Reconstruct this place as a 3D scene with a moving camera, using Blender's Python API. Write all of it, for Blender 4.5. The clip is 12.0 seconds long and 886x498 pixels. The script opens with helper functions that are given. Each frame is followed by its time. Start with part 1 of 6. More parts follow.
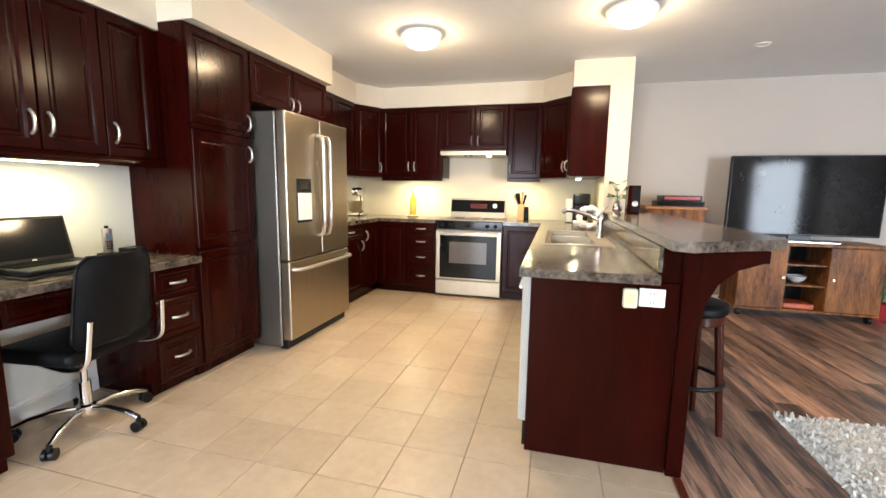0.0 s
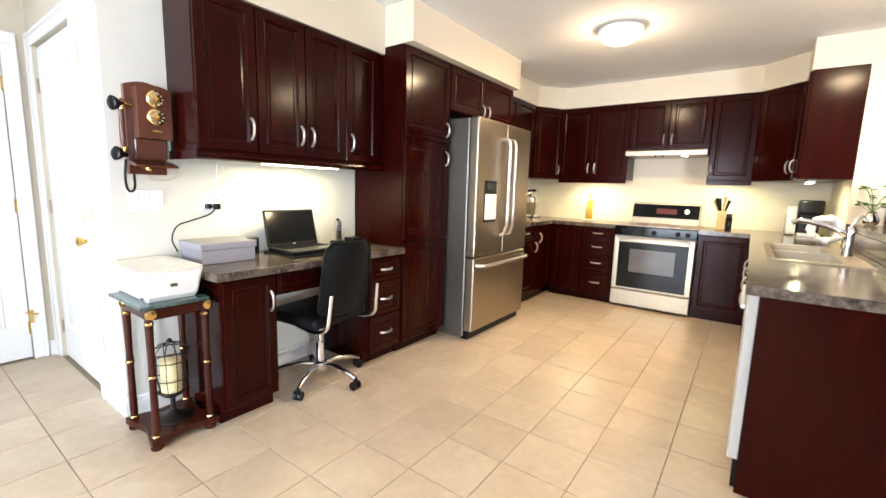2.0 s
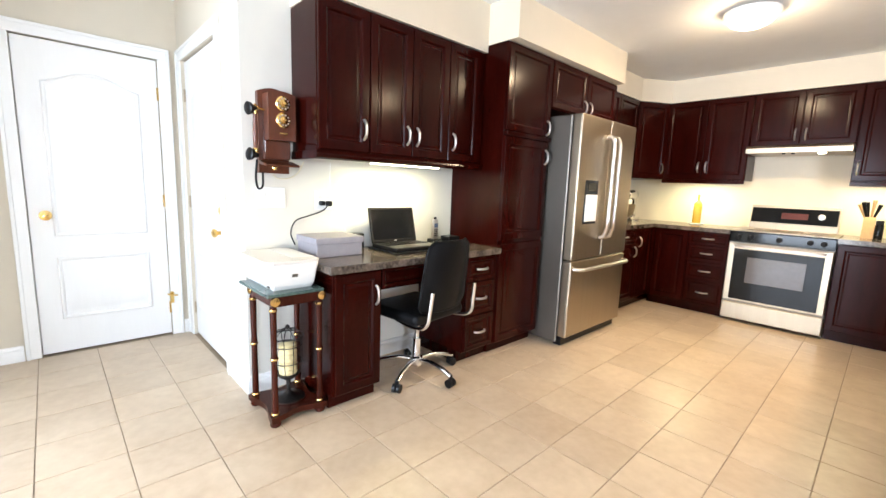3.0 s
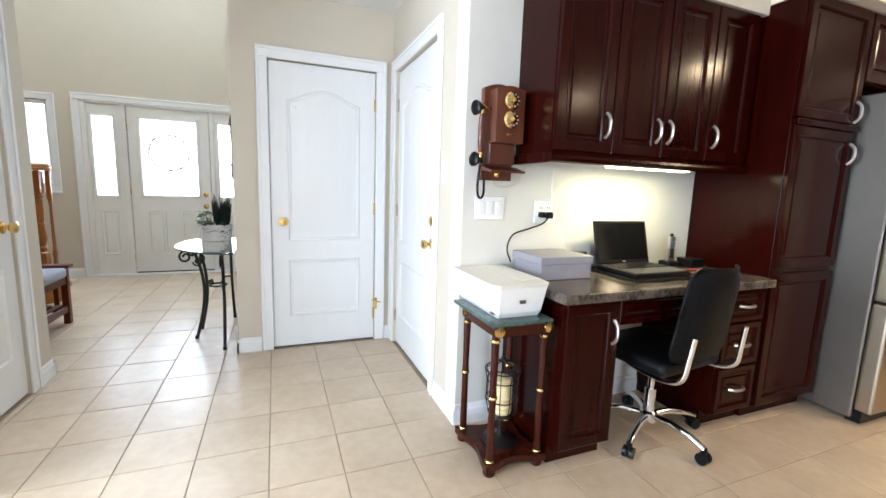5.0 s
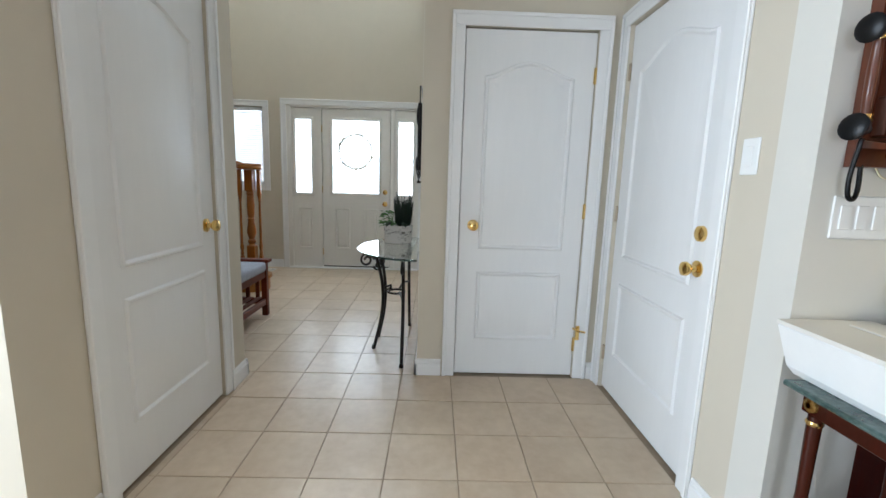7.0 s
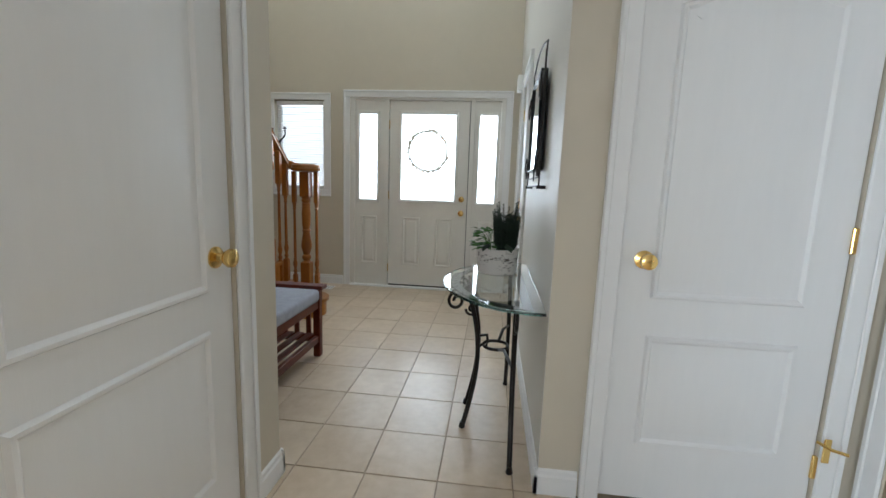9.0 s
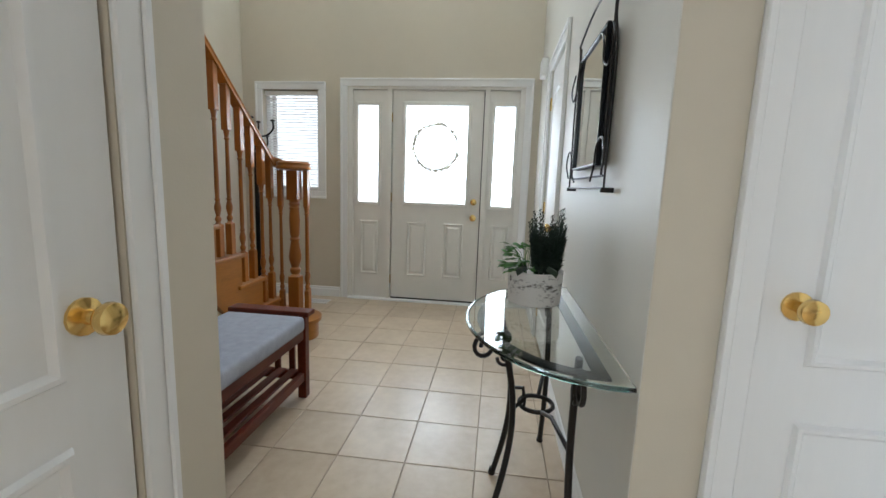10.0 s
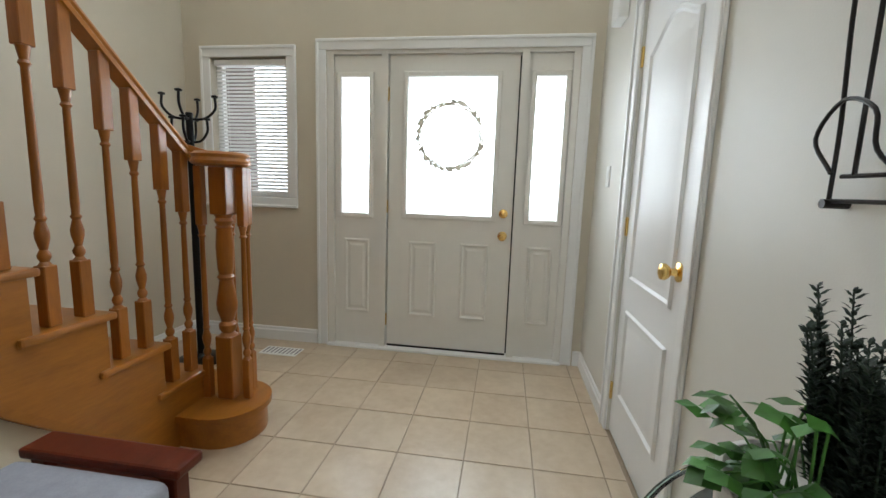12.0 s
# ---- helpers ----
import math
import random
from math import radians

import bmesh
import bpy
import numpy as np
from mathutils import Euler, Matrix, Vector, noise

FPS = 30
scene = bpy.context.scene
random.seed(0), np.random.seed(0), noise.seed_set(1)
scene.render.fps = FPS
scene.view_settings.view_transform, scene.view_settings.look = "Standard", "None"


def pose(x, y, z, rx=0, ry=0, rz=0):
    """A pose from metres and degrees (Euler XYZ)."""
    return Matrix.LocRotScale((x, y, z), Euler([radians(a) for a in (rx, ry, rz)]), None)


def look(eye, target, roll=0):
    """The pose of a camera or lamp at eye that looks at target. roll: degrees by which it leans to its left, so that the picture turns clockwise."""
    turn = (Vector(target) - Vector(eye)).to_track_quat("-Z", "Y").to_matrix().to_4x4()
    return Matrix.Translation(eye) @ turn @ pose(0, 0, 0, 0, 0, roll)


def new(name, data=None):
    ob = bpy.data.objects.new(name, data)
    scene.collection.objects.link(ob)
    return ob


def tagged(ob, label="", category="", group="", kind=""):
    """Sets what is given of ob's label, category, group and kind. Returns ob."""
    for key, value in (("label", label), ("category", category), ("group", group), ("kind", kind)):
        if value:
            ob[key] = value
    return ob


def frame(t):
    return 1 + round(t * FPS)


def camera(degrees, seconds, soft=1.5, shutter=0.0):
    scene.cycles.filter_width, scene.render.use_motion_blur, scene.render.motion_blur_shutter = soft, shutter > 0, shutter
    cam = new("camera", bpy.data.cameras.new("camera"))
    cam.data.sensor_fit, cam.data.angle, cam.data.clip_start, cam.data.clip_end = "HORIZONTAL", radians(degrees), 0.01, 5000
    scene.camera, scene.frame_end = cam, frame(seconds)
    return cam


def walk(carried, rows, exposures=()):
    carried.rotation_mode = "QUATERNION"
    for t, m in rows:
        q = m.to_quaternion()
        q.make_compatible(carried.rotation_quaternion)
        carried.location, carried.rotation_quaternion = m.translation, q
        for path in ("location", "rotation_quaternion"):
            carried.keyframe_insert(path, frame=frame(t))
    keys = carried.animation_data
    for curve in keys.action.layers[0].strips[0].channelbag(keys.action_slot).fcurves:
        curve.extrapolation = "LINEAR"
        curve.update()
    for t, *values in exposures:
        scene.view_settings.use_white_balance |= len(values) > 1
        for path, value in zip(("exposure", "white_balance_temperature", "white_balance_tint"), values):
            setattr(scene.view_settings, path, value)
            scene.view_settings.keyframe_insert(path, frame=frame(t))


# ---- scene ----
cam = camera(93.2, 12.0)
PATH = [
    (0, (0.005, 0.015, 1.24), (-0.503, 1.93, 0.967), 0.9),
    (0.5, (-0.03, -0.017, 1.241), (-0.711, 1.844, 0.969), 1.2),
    (1, (-0.061, -0.055, 1.244), (-0.912, 1.734, 0.97), 1.3),
    (1.5, (-0.106, -0.077, 1.245), (-1.117, 1.626, 0.964), 1.6),
    (2, (-0.149, -0.11, 1.242), (-1.316, 1.489, 0.958), 1.7),
    (2.5, (-0.209, -0.151, 1.233), (-1.518, 1.334, 0.944), 2.0),
    (3, (-0.274, -0.183, 1.233), (-1.712, 1.175, 0.937), 2.1),
    (5, (-0.808, -0.262, 1.222), (-2.641, 0.478, 0.938), 1.9),
    (5.5, (-0.975, -0.309, 1.21), (-2.866, 0.263, 0.913), 1.8),
    (6, (-1.171, -0.346, 1.209), (-3.104, 0.064, 0.909), 1.9),
    (6.5, (-1.354, -0.378, 1.2), (-3.317, -0.158, 0.896), 1.8),
    (7, (-1.545, -0.433, 1.195), (-3.52, -0.39, 0.883), 1.8),
    (9, (-2.49, -0.75, 1.185), (-4.455, -0.976, 0.888), 2.0),
    (9.5, (-2.748, -0.826, 1.184), (-4.713, -1.052, 0.888), 2.2),
    (10, (-3.036, -0.887, 1.189), (-4.999, -1.125, 0.893), 2.0),
    (10.5, (-3.339, -0.931, 1.189), (-5.301, -1.185, 0.893), 1.8),
    (11, (-3.632, -0.973, 1.19), (-5.593, -1.239, 0.899), 1.8),
    (11.5, (-3.932, -1.035, 1.189), (-5.892, -1.314, 0.903), 1.9),
    (12, (-4.255, -1.093, 1.198), (-6.214, -1.378, 0.916), 1.9),
]
P_PATIO, P_LIVING, P_DOOR, P_HIGH, P_BULB, P_STRIP = 100, 190, 7, 64, 14, 3.2
G_SHADE, G_TUBE, G_SKY = 3.5, 8.0, 2.8
EXPOSURES = [(0, 1.12, 5800, 9), (3.0, 1.3, 5600, 9), (5.0, 0.9, 5450, 8), (6.0, 0.6, 5450, 7), (7.0, 0.15, 5500, 6), (9.0, 0.05, 5600, 6), (10.5, 0.32, 5700, 6), (12.0, 0.25, 5900, 6)]
walk(cam, [(t, look(eye, target, roll)) for t, eye, target, roll in PATH], EXPOSURES)

# world, sun, large lights
world = bpy.data.worlds.new("world")
scene.world = world
world.use_nodes = True
wn = world.node_tree
sky = wn.nodes.new("ShaderNodeTexSky")
sky.sky_type, sky.sun_disc = "NISHITA", False
sky.sun_elevation, sky.sun_rotation = radians(42), radians(150)
wn.nodes["Background"].inputs[1].default_value = 0.12
wn.links.new(sky.outputs[0], wn.nodes["Background"].inputs[0])


def lamp(name, kind, m, power, color, sx=0.1, sy=0.1):
    d = bpy.data.lights.new(name, kind)
    d.energy, d.color = power, color
    if kind == "AREA":
        d.shape, d.size, d.size_y = "RECTANGLE", sx, sy
    elif kind == "POINT":
        d.shadow_soft_size = sx
    o = new(name, d)
    o.matrix_world = m
    return o


sun = lamp("sun", "SUN", look((0, 0, 20), (3.0, 12.0, 4.0)), 1.0, (1, 0.95, 0.88))
sun.data.angle = radians(10)
DAY = (0.93, 0.97, 1.0)
WARM = (1.0, 0.68, 0.36)
lamp("daylight_patio", "AREA", look((-1.55, -3.22, 1.15), (-1.55, 0, 1.0)), P_PATIO, DAY, 1.7, 2.0)
lamp("daylight_living", "AREA", look((5.75, -3.22, 1.15), (4.6, 0, 1.2)), P_LIVING, DAY, 1.0, 2.0)
lamp("daylight_door", "AREA", look((-7.32, -1.49, 1.47), (-4, -1.52, 0.9)), P_DOOR, DAY, 0.58, 0.9)
lamp("daylight_sidelight", "AREA", look((-7.32, -2.17, 1.47), (-4, -2.0, 0.9)), P_DOOR * 0.35, DAY, 0.2, 0.9)
lamp("daylight_sidelight", "AREA", look((-7.32, -0.84, 1.47), (-4, -1.1, 0.9)), P_DOOR * 0.35, DAY, 0.2, 0.9)
lamp("daylight_foyer_high", "AREA", look((-7.15, -1.6, 4.3), (-4.2, -1.8, 5.0)), P_HIGH, DAY, 1.6, 0.85)
for lx, ly in ((-1.10, 3.40), (0.44, 3.27)):
    lamp("bulb", "AREA", look((lx, ly, 2.372), (lx, ly + 0.001, 0)), P_BULB, WARM, 0.24, 0.24).data.shape = "DISK"
    lamp("bulb_upper", "POINT", pose(lx, ly, 2.36), P_BULB * 0.5, WARM, 0.07)

# materials


def mat(name, col, rough=0.5, metal=0.0, vary=0.12, scale=6.0, bump=0.0, bscale=60.0, spec=0.5, stretch=(1, 1, 1), col2=None, coat=0.0, obj=0.0, trans=0.0, fac=None):
    m = bpy.data.materials.new(name)
    m.use_nodes = True
    nt = m.node_tree
    b = nt.nodes["Principled BSDF"]
    b.inputs["Roughness"].default_value = rough
    b.inputs["Metallic"].default_value = metal
    b.inputs["Specular IOR Level"].default_value = spec
    b.inputs["Coat Weight"].default_value = coat
    b.inputs["Coat Roughness"].default_value = 0.12
    b.inputs["Transmission Weight"].default_value = trans
    tc = nt.nodes.new("ShaderNodeTexCoord")
    mp = nt.nodes.new("ShaderNodeMapping")
    mp.inputs["Scale"].default_value = stretch
    nt.links.new(tc.outputs["Object"], mp.inputs["Vector"])
    n1 = nt.nodes.new("ShaderNodeTexNoise")
    n1.inputs["Scale"].default_value, n1.inputs["Detail"].default_value = scale, 6.0
    nt.links.new(mp.outputs[0], n1.inputs["Vector"])
    n2 = nt.nodes.new("ShaderNodeTexNoise")
    n2.inputs["Scale"].default_value, n2.inputs["Detail"].default_value = scale * 6.3, 4.0
    nt.links.new(mp.outputs[0], n2.inputs["Vector"])
    add = nt.nodes.new("ShaderNodeMath")
    add.operation = "MULTIPLY_ADD"
    add.inputs[1].default_value = 0.6
    nt.links.new(n1.outputs[0], add.inputs[0])
    sc = nt.nodes.new("ShaderNodeMath")
    sc.operation = "MULTIPLY"
    sc.inputs[1].default_value = 0.4
    nt.links.new(n2.outputs[0], sc.inputs[0])
    nt.links.new(sc.outputs[0], add.inputs[2])
    ramp = nt.nodes.new("ShaderNodeValToRGB")
    lo, hi = fac or (0.3, 0.7)
    c2 = col2 or tuple(min(1, c * (1 + vary)) for c in col)
    c1 = col if col2 else tuple(c * (1 - vary) for c in col)
    ramp.color_ramp.elements[0].position, ramp.color_ramp.elements[1].position = lo, hi
    ramp.color_ramp.elements[0].color, ramp.color_ramp.elements[1].color = (*c1, 1), (*c2, 1)
    nt.links.new(add.outputs[0], ramp.inputs[0])
    out = ramp.outputs[0]
    if obj:
        info = nt.nodes.new("ShaderNodeObjectInfo")
        geo = nt.nodes.new("ShaderNodeNewGeometry")
        s = nt.nodes.new("ShaderNodeMath")
        s.operation = "ADD"
        nt.links.new(info.outputs["Random"], s.inputs[0])
        nt.links.new(geo.outputs["Random Per Island"], s.inputs[1])
        f = nt.nodes.new("ShaderNodeMath")
        f.operation = "FRACT"
        nt.links.new(s.outputs[0], f.inputs[0])
        mr = nt.nodes.new("ShaderNodeMapRange")
        mr.inputs["To Min"].default_value, mr.inputs["To Max"].default_value = 1 - obj, 1 + obj
        nt.links.new(f.outputs[0], mr.inputs["Value"])
        hs = nt.nodes.new("ShaderNodeHueSaturation")
        nt.links.new(mr.outputs[0], hs.inputs["Value"])
        nt.links.new(out, hs.inputs["Color"])
        out = hs.outputs[0]
        vm = nt.nodes.new("ShaderNodeVectorMath")
        vm.operation = "ADD"
        sh = nt.nodes.new("ShaderNodeMath")
        sh.operation = "MULTIPLY"
        sh.inputs[1].default_value = 37.0
        nt.links.new(f.outputs[0], sh.inputs[0])
        nt.links.new(tc.outputs["Object"], vm.inputs[0])
        nt.links.new(sh.outputs[0], vm.inputs[1])
        nt.links.new(vm.outputs[0], mp.inputs["Vector"])
    nt.links.new(out, b.inputs["Base Color"])
    rr = nt.nodes.new("ShaderNodeMapRange")
    rr.inputs["To Min"].default_value, rr.inputs["To Max"].default_value = max(0, rough * 0.85), min(1, rough * 1.15)
    nt.links.new(n2.outputs[0], rr.inputs["Value"])
    nt.links.new(rr.outputs[0], b.inputs["Roughness"])
    if bump:
        n3 = nt.nodes.new("ShaderNodeTexNoise")
        n3.inputs["Scale"].default_value, n3.inputs["Detail"].default_value = bscale, 3.0
        nt.links.new(mp.outputs[0], n3.inputs["Vector"])
        bp = nt.nodes.new("ShaderNodeBump")
        bp.inputs["Strength"].default_value, bp.inputs["Distance"].default_value = bump, 0.004
        nt.links.new(n3.outputs[0], bp.inputs["Height"])
        nt.links.new(bp.outputs[0], b.inputs["Normal"])
    return m


def glow(name, col, strength):
    m = bpy.data.materials.new(name)
    m.use_nodes = True
    b = m.node_tree.nodes["Principled BSDF"]
    b.inputs["Base Color"].default_value = (*col, 1)
    b.inputs["Emission Color"].default_value = (*col, 1)
    b.inputs["Emission Strength"].default_value = strength
    return m


def glass(name, col=(1, 1, 1), rough=0.0, ior=1.45):
    m = bpy.data.materials.new(name)
    m.use_nodes = True
    b = m.node_tree.nodes["Principled BSDF"]
    b.inputs["Base Color"].default_value = (*col, 1)
    b.inputs["Transmission Weight"].default_value = 1.0
    b.inputs["Roughness"].default_value = rough
    b.inputs["IOR"].default_value = ior
    return m


CHERRY = mat("cherry_wood", (0.019, 0.0017, 0.0009), 0.17, vary=0.4, scale=2.5, stretch=(6, 6, 0.8), bump=0.008, bscale=30, spec=0.12, obj=0.12)
OAK = mat("honey_oak", (0.34, 0.122, 0.011), 0.33, vary=0.22, scale=3.0, stretch=(1.2, 7, 7), bump=0.06, bscale=25, coat=0.25, obj=0.08)
OAKV = mat("honey_oak_turned", (0.31, 0.105, 0.010), 0.33, vary=0.22, scale=3.0, stretch=(7, 7, 1.0), bump=0.06, bscale=25, coat=0.25, obj=0.08)
BENCHW = mat("red_brown_wood", (0.105, 0.017, 0.006), 0.35, vary=0.3, scale=3.0, stretch=(1.5, 6, 6), bump=0.05, spec=0.25)
PHONEW = mat("walnut_varnish", (0.095, 0.025, 0.0095), 0.3, vary=0.3, scale=4.0, stretch=(5, 5, 1), coat=0.3)
PINE = mat("rustic_wood", (0.06, 0.018, 0.004), 0.4, scale=2.5, stretch=(6, 6, 1), fac=(0.38, 0.62), col2=(0.27, 0.108, 0.027), bump=0.1, bscale=20, spec=0.2)
BEIGE = mat("beige_wall_paint", (0.60, 0.545, 0.44), 0.75, vary=0.03, scale=1.5, bump=0.08, bscale=180)
PALE = mat("pale_wall_paint", (0.68, 0.66, 0.60), 0.5, vary=0.03, scale=1.5, bump=0.08, bscale=180)
CREAM = mat("cream_wall_paint", (0.71, 0.63, 0.49), 0.75, vary=0.03, scale=1.5, bump=0.08, bscale=180)
GREIGE = mat("greige_wall_paint", (0.47, 0.42, 0.365), 0.75, vary=0.03, scale=1.5, bump=0.08, bscale=180)
CEIL = mat("ceiling_paint", (0.80, 0.80, 0.79), 0.9, vary=0.03, scale=2, bump=0.2, bscale=150)
TRIM = mat("white_trim_paint", (0.82, 0.82, 0.81), 0.4, vary=0.02, scale=2, bump=0.02)
DOORP = mat("white_door_paint", (0.80, 0.80, 0.79), 0.42, vary=0.02, scale=2, bump=0.05, bscale=90, stretch=(4, 4, 0.6))
DOORF = mat("off_white_door_paint", (0.80, 0.785, 0.74), 0.45, vary=0.03, scale=2, bump=0.03)
TILE = mat("beige_ceramic_tile", (0.47, 0.36, 0.245), 0.3, scale=3.0, col2=(0.60, 0.49, 0.355), bump=0.08, bscale=35, obj=0.05, fac=(0.32, 0.66))
GROUT = mat("grey_brown_grout", (0.35, 0.275, 0.195), 0.9, vary=0.2, scale=8, bump=0.3)
PLANK = mat("rustic_laminate", (0.055, 0.040, 0.038), 0.33, scale=1.6, stretch=(0.7, 7, 7), col2=(0.46, 0.27, 0.18), bump=0.1, bscale=18, obj=0.5, fac=(0.40, 0.62))
STONE = mat("dark_stone_laminate", (0.026, 0.021, 0.016), 0.16, scale=9, col2=(0.20, 0.155, 0.125), bump=0.03, bscale=50, fac=(0.38, 0.68))
STEEL = mat("brushed_stainless", (0.42, 0.355, 0.265), 0.36, 1.0, vary=0.05, scale=2, stretch=(20, 20, 0.6))
STEELD = mat("grey_fridge_side", (0.20, 0.18, 0.155), 0.4, 0.85, vary=0.05, scale=5, bump=0.05, bscale=200)
NICKEL = mat("satin_nickel", (0.66, 0.63, 0.60), 0.34, 1.0, vary=0.03)
CHROME = mat("chrome", (0.82, 0.82, 0.83), 0.1, 1.0, vary=0.02)
BRASS = mat("polished_brass", (0.80, 0.56, 0.20), 0.18, 1.0, vary=0.05)
BLACK = mat("black_plastic", (0.006, 0.006, 0.0065), 0.3, vary=0.2, spec=0.22)
BGLASS = mat("black_glass", (0.005, 0.005, 0.0055), 0.08, vary=0.1, spec=0.22)
SCREEN = mat("tv_screen", (0.003, 0.003, 0.0035), 0.07, vary=0.1, spec=0.11)
LEATHER = mat("black_leather", (0.005, 0.005, 0.0055), 0.42, vary=0.2, bump=0.25, bscale=120, spec=0.12)
IRON = mat("dark_wrought_iron", (0.028, 0.024, 0.022), 0.38, 0.7, vary=0.3, bump=0.15, bscale=60)
PLASTW = mat("white_plastic", (0.82, 0.82, 0.80), 0.4, vary=0.02)
PLASTI = mat("ivory_plastic", (0.72, 0.66, 0.46), 0.4, vary=0.03)
GREYB = mat("lilac_grey_card", (0.30, 0.285, 0.31), 0.7, vary=0.08, scale=20)
FABRIC = mat("grey_blue_fabric", (0.33, 0.34, 0.39), 0.9, vary=0.12, scale=25, bump=0.4, bscale=350)
PILLOW = mat("slate_blue_fabric", (0.085, 0.105, 0.15), 0.85, vary=0.2, scale=12, bump=0.4, bscale=300)
LEAF = mat("plant_leaf", (0.05, 0.15, 0.02), 0.5, vary=0.4, scale=9, obj=0.35)
LEAFD = mat("dark_heather", (0.018, 0.032, 0.018), 0.6, vary=0.5, scale=12, obj=0.4)
DARKW = mat("dark_mahogany", (0.040, 0.007, 0.003), 0.25, vary=0.3, scale=3.0, stretch=(6, 6, 1.0), bump=0.04, spec=0.25)
BIRCH = mat("birch_bark_pot", (0.09, 0.075, 0.06), 0.7, scale=9, stretch=(1, 1, 2.0), col2=(0.70, 0.67, 0.62), bump=0.3, bscale=30, fac=(0.37, 0.47))
RUG = mat("white_shag", (0.74, 0.72, 0.68), 0.95, vary=0.12, scale=20, bump=0.8, bscale=60)
GLASSM = glass("clear_glass", (0.93, 0.98, 0.96))
PANE = glass("window_glass")
EDGEG = glass("green_edge_glass", (0.55, 0.78, 0.72), 0.05)
MIRROR = mat("mirror_silver", (0.88, 0.90, 0.90), 0.02, 1.0, vary=0.0)
SHADE = glow("lit_glass_shade", (1.0, 0.86, 0.62), G_SHADE)
TUBE = glow("lit_light_strip", (1.0, 0.86, 0.5), G_TUBE)
# emissive card put outside the door glass in place of daylight
SKYCARD = glow("glowing_daylight_card", (0.97, 0.99, 1.0), G_SKY)
BLIND = mat("white_blind_slat", (0.78, 0.77, 0.76), 0.5, vary=0.03)
AMBER = mat("amber_liquid", (0.55, 0.33, 0.03), 0.25, vary=0.1)
WAX = mat("cream_wax", (0.72, 0.60, 0.32), 0.5, vary=0.1)
REDP = mat("red_glaze", (0.35, 0.03, 0.03), 0.3, vary=0.1)
WOODL = mat("light_wood", (0.42, 0.25, 0.11), 0.5, vary=0.2, scale=5)
GREEN = mat("dark_green_marble", (0.03, 0.055, 0.05), 0.2, scale=10, col2=(0.12, 0.17, 0.155), fac=(0.4, 0.7))

# building helpers
ORIG = {}


def thing(name, p, label="", category="", group="", kind=""):
    ob = new(name)
    ob.empty_display_size = 0.05
    ob.location = p
    ORIG[ob.name] = Vector(p)
    return tagged(ob, label, category, group, kind)


def part(name, bm, material, parent=None, label="", smooth=None):
    """Link a bmesh, built in world metres, as one mesh object under a thing or a part."""
    me = bpy.data.meshes.new(name)
    o = ORIG[parent.name] if parent is not None else Vector((0, 0, 0))
    if o.length:
        bmesh.ops.translate(bm, verts=bm.verts, vec=-o)
    bmesh.ops.recalc_face_normals(bm, faces=bm.faces)
    bm.to_mesh(me)
    bm.free()
    me.materials.append(material)
    if smooth is not None:
        me.polygons.foreach_set("use_smooth", [True] * len(me.polygons))
        me.set_sharp_from_angle(angle=radians(smooth))
    ob = new(name, me)
    if parent is not None:
        ob.parent = parent
        ORIG[ob.name] = o
    if label:
        ob["label"] = label
    return ob


def box(x0, x1, y0, y1, z0, z1, bevel=0.0, bm=None, seg=1):
    bm = bm or bmesh.new()
    m = Matrix.LocRotScale(((x0 + x1) / 2, (y0 + y1) / 2, (z0 + z1) / 2), None, (abs(x1 - x0), abs(y1 - y0), abs(z1 - z0)))
    vs = bmesh.ops.create_cube(bm, size=1.0, matrix=m)["verts"]
    if bevel:
        es = list({e for v in vs for e in v.link_edges})
        bmesh.ops.bevel(bm, geom=es, offset=bevel, segments=seg, affect="EDGES", profile=0.6)
    return bm


def cyl(a, b, r0, r1=None, bm=None, n=14):
    bm = bm or bmesh.new()
    a, b = Vector(a), Vector(b)
    d = b - a
    q = Vector((0, 0, 1)).rotation_difference(d.normalized()).to_matrix().to_4x4()
    bmesh.ops.create_cone(bm, cap_ends=True, segments=n, radius1=r0, radius2=r0 if r1 is None else r1, depth=d.length, matrix=Matrix.Translation((a + b) / 2) @ q)
    return bm


def lathe(cx, cy, prof, bm=None, n=20, axis="z"):
    """Turn a profile of (radius, height) about an upright line; axis x or y lays it down from the given middle."""
    bm = bm or bmesh.new()
    rings = []
    for r, z in prof:
        rings.append([bm.verts.new((cx + max(r, 1e-4) * math.cos(2 * math.pi * k / n), cy + max(r, 1e-4) * math.sin(2 * math.pi * k / n), z)) for k in range(n)])
    for a, b in zip(rings, rings[1:]):
        for k in range(n):
            bm.faces.new((a[k], a[(k + 1) % n], b[(k + 1) % n], b[k]))
    bm.faces.new(rings[0][::-1])
    bm.faces.new(rings[-1])
    return bm


def turned(base, way, prof, n=16, bm=None):
    """A lathe about any line: prof of (radius, distance along way)."""
    b2 = lathe(0, 0, prof, None, n)
    m = Matrix.Translation(base) @ Vector((0, 0, 1)).rotation_difference(Vector(way).normalized()).to_matrix().to_4x4()
    bmesh.ops.transform(b2, matrix=m, verts=b2.verts)
    if bm is None:
        return b2
    me = bpy.data.meshes.new("tmp")
    b2.to_mesh(me)
    b2.free()
    bm.from_mesh(me)
    bpy.data.meshes.remove(me)
    return bm


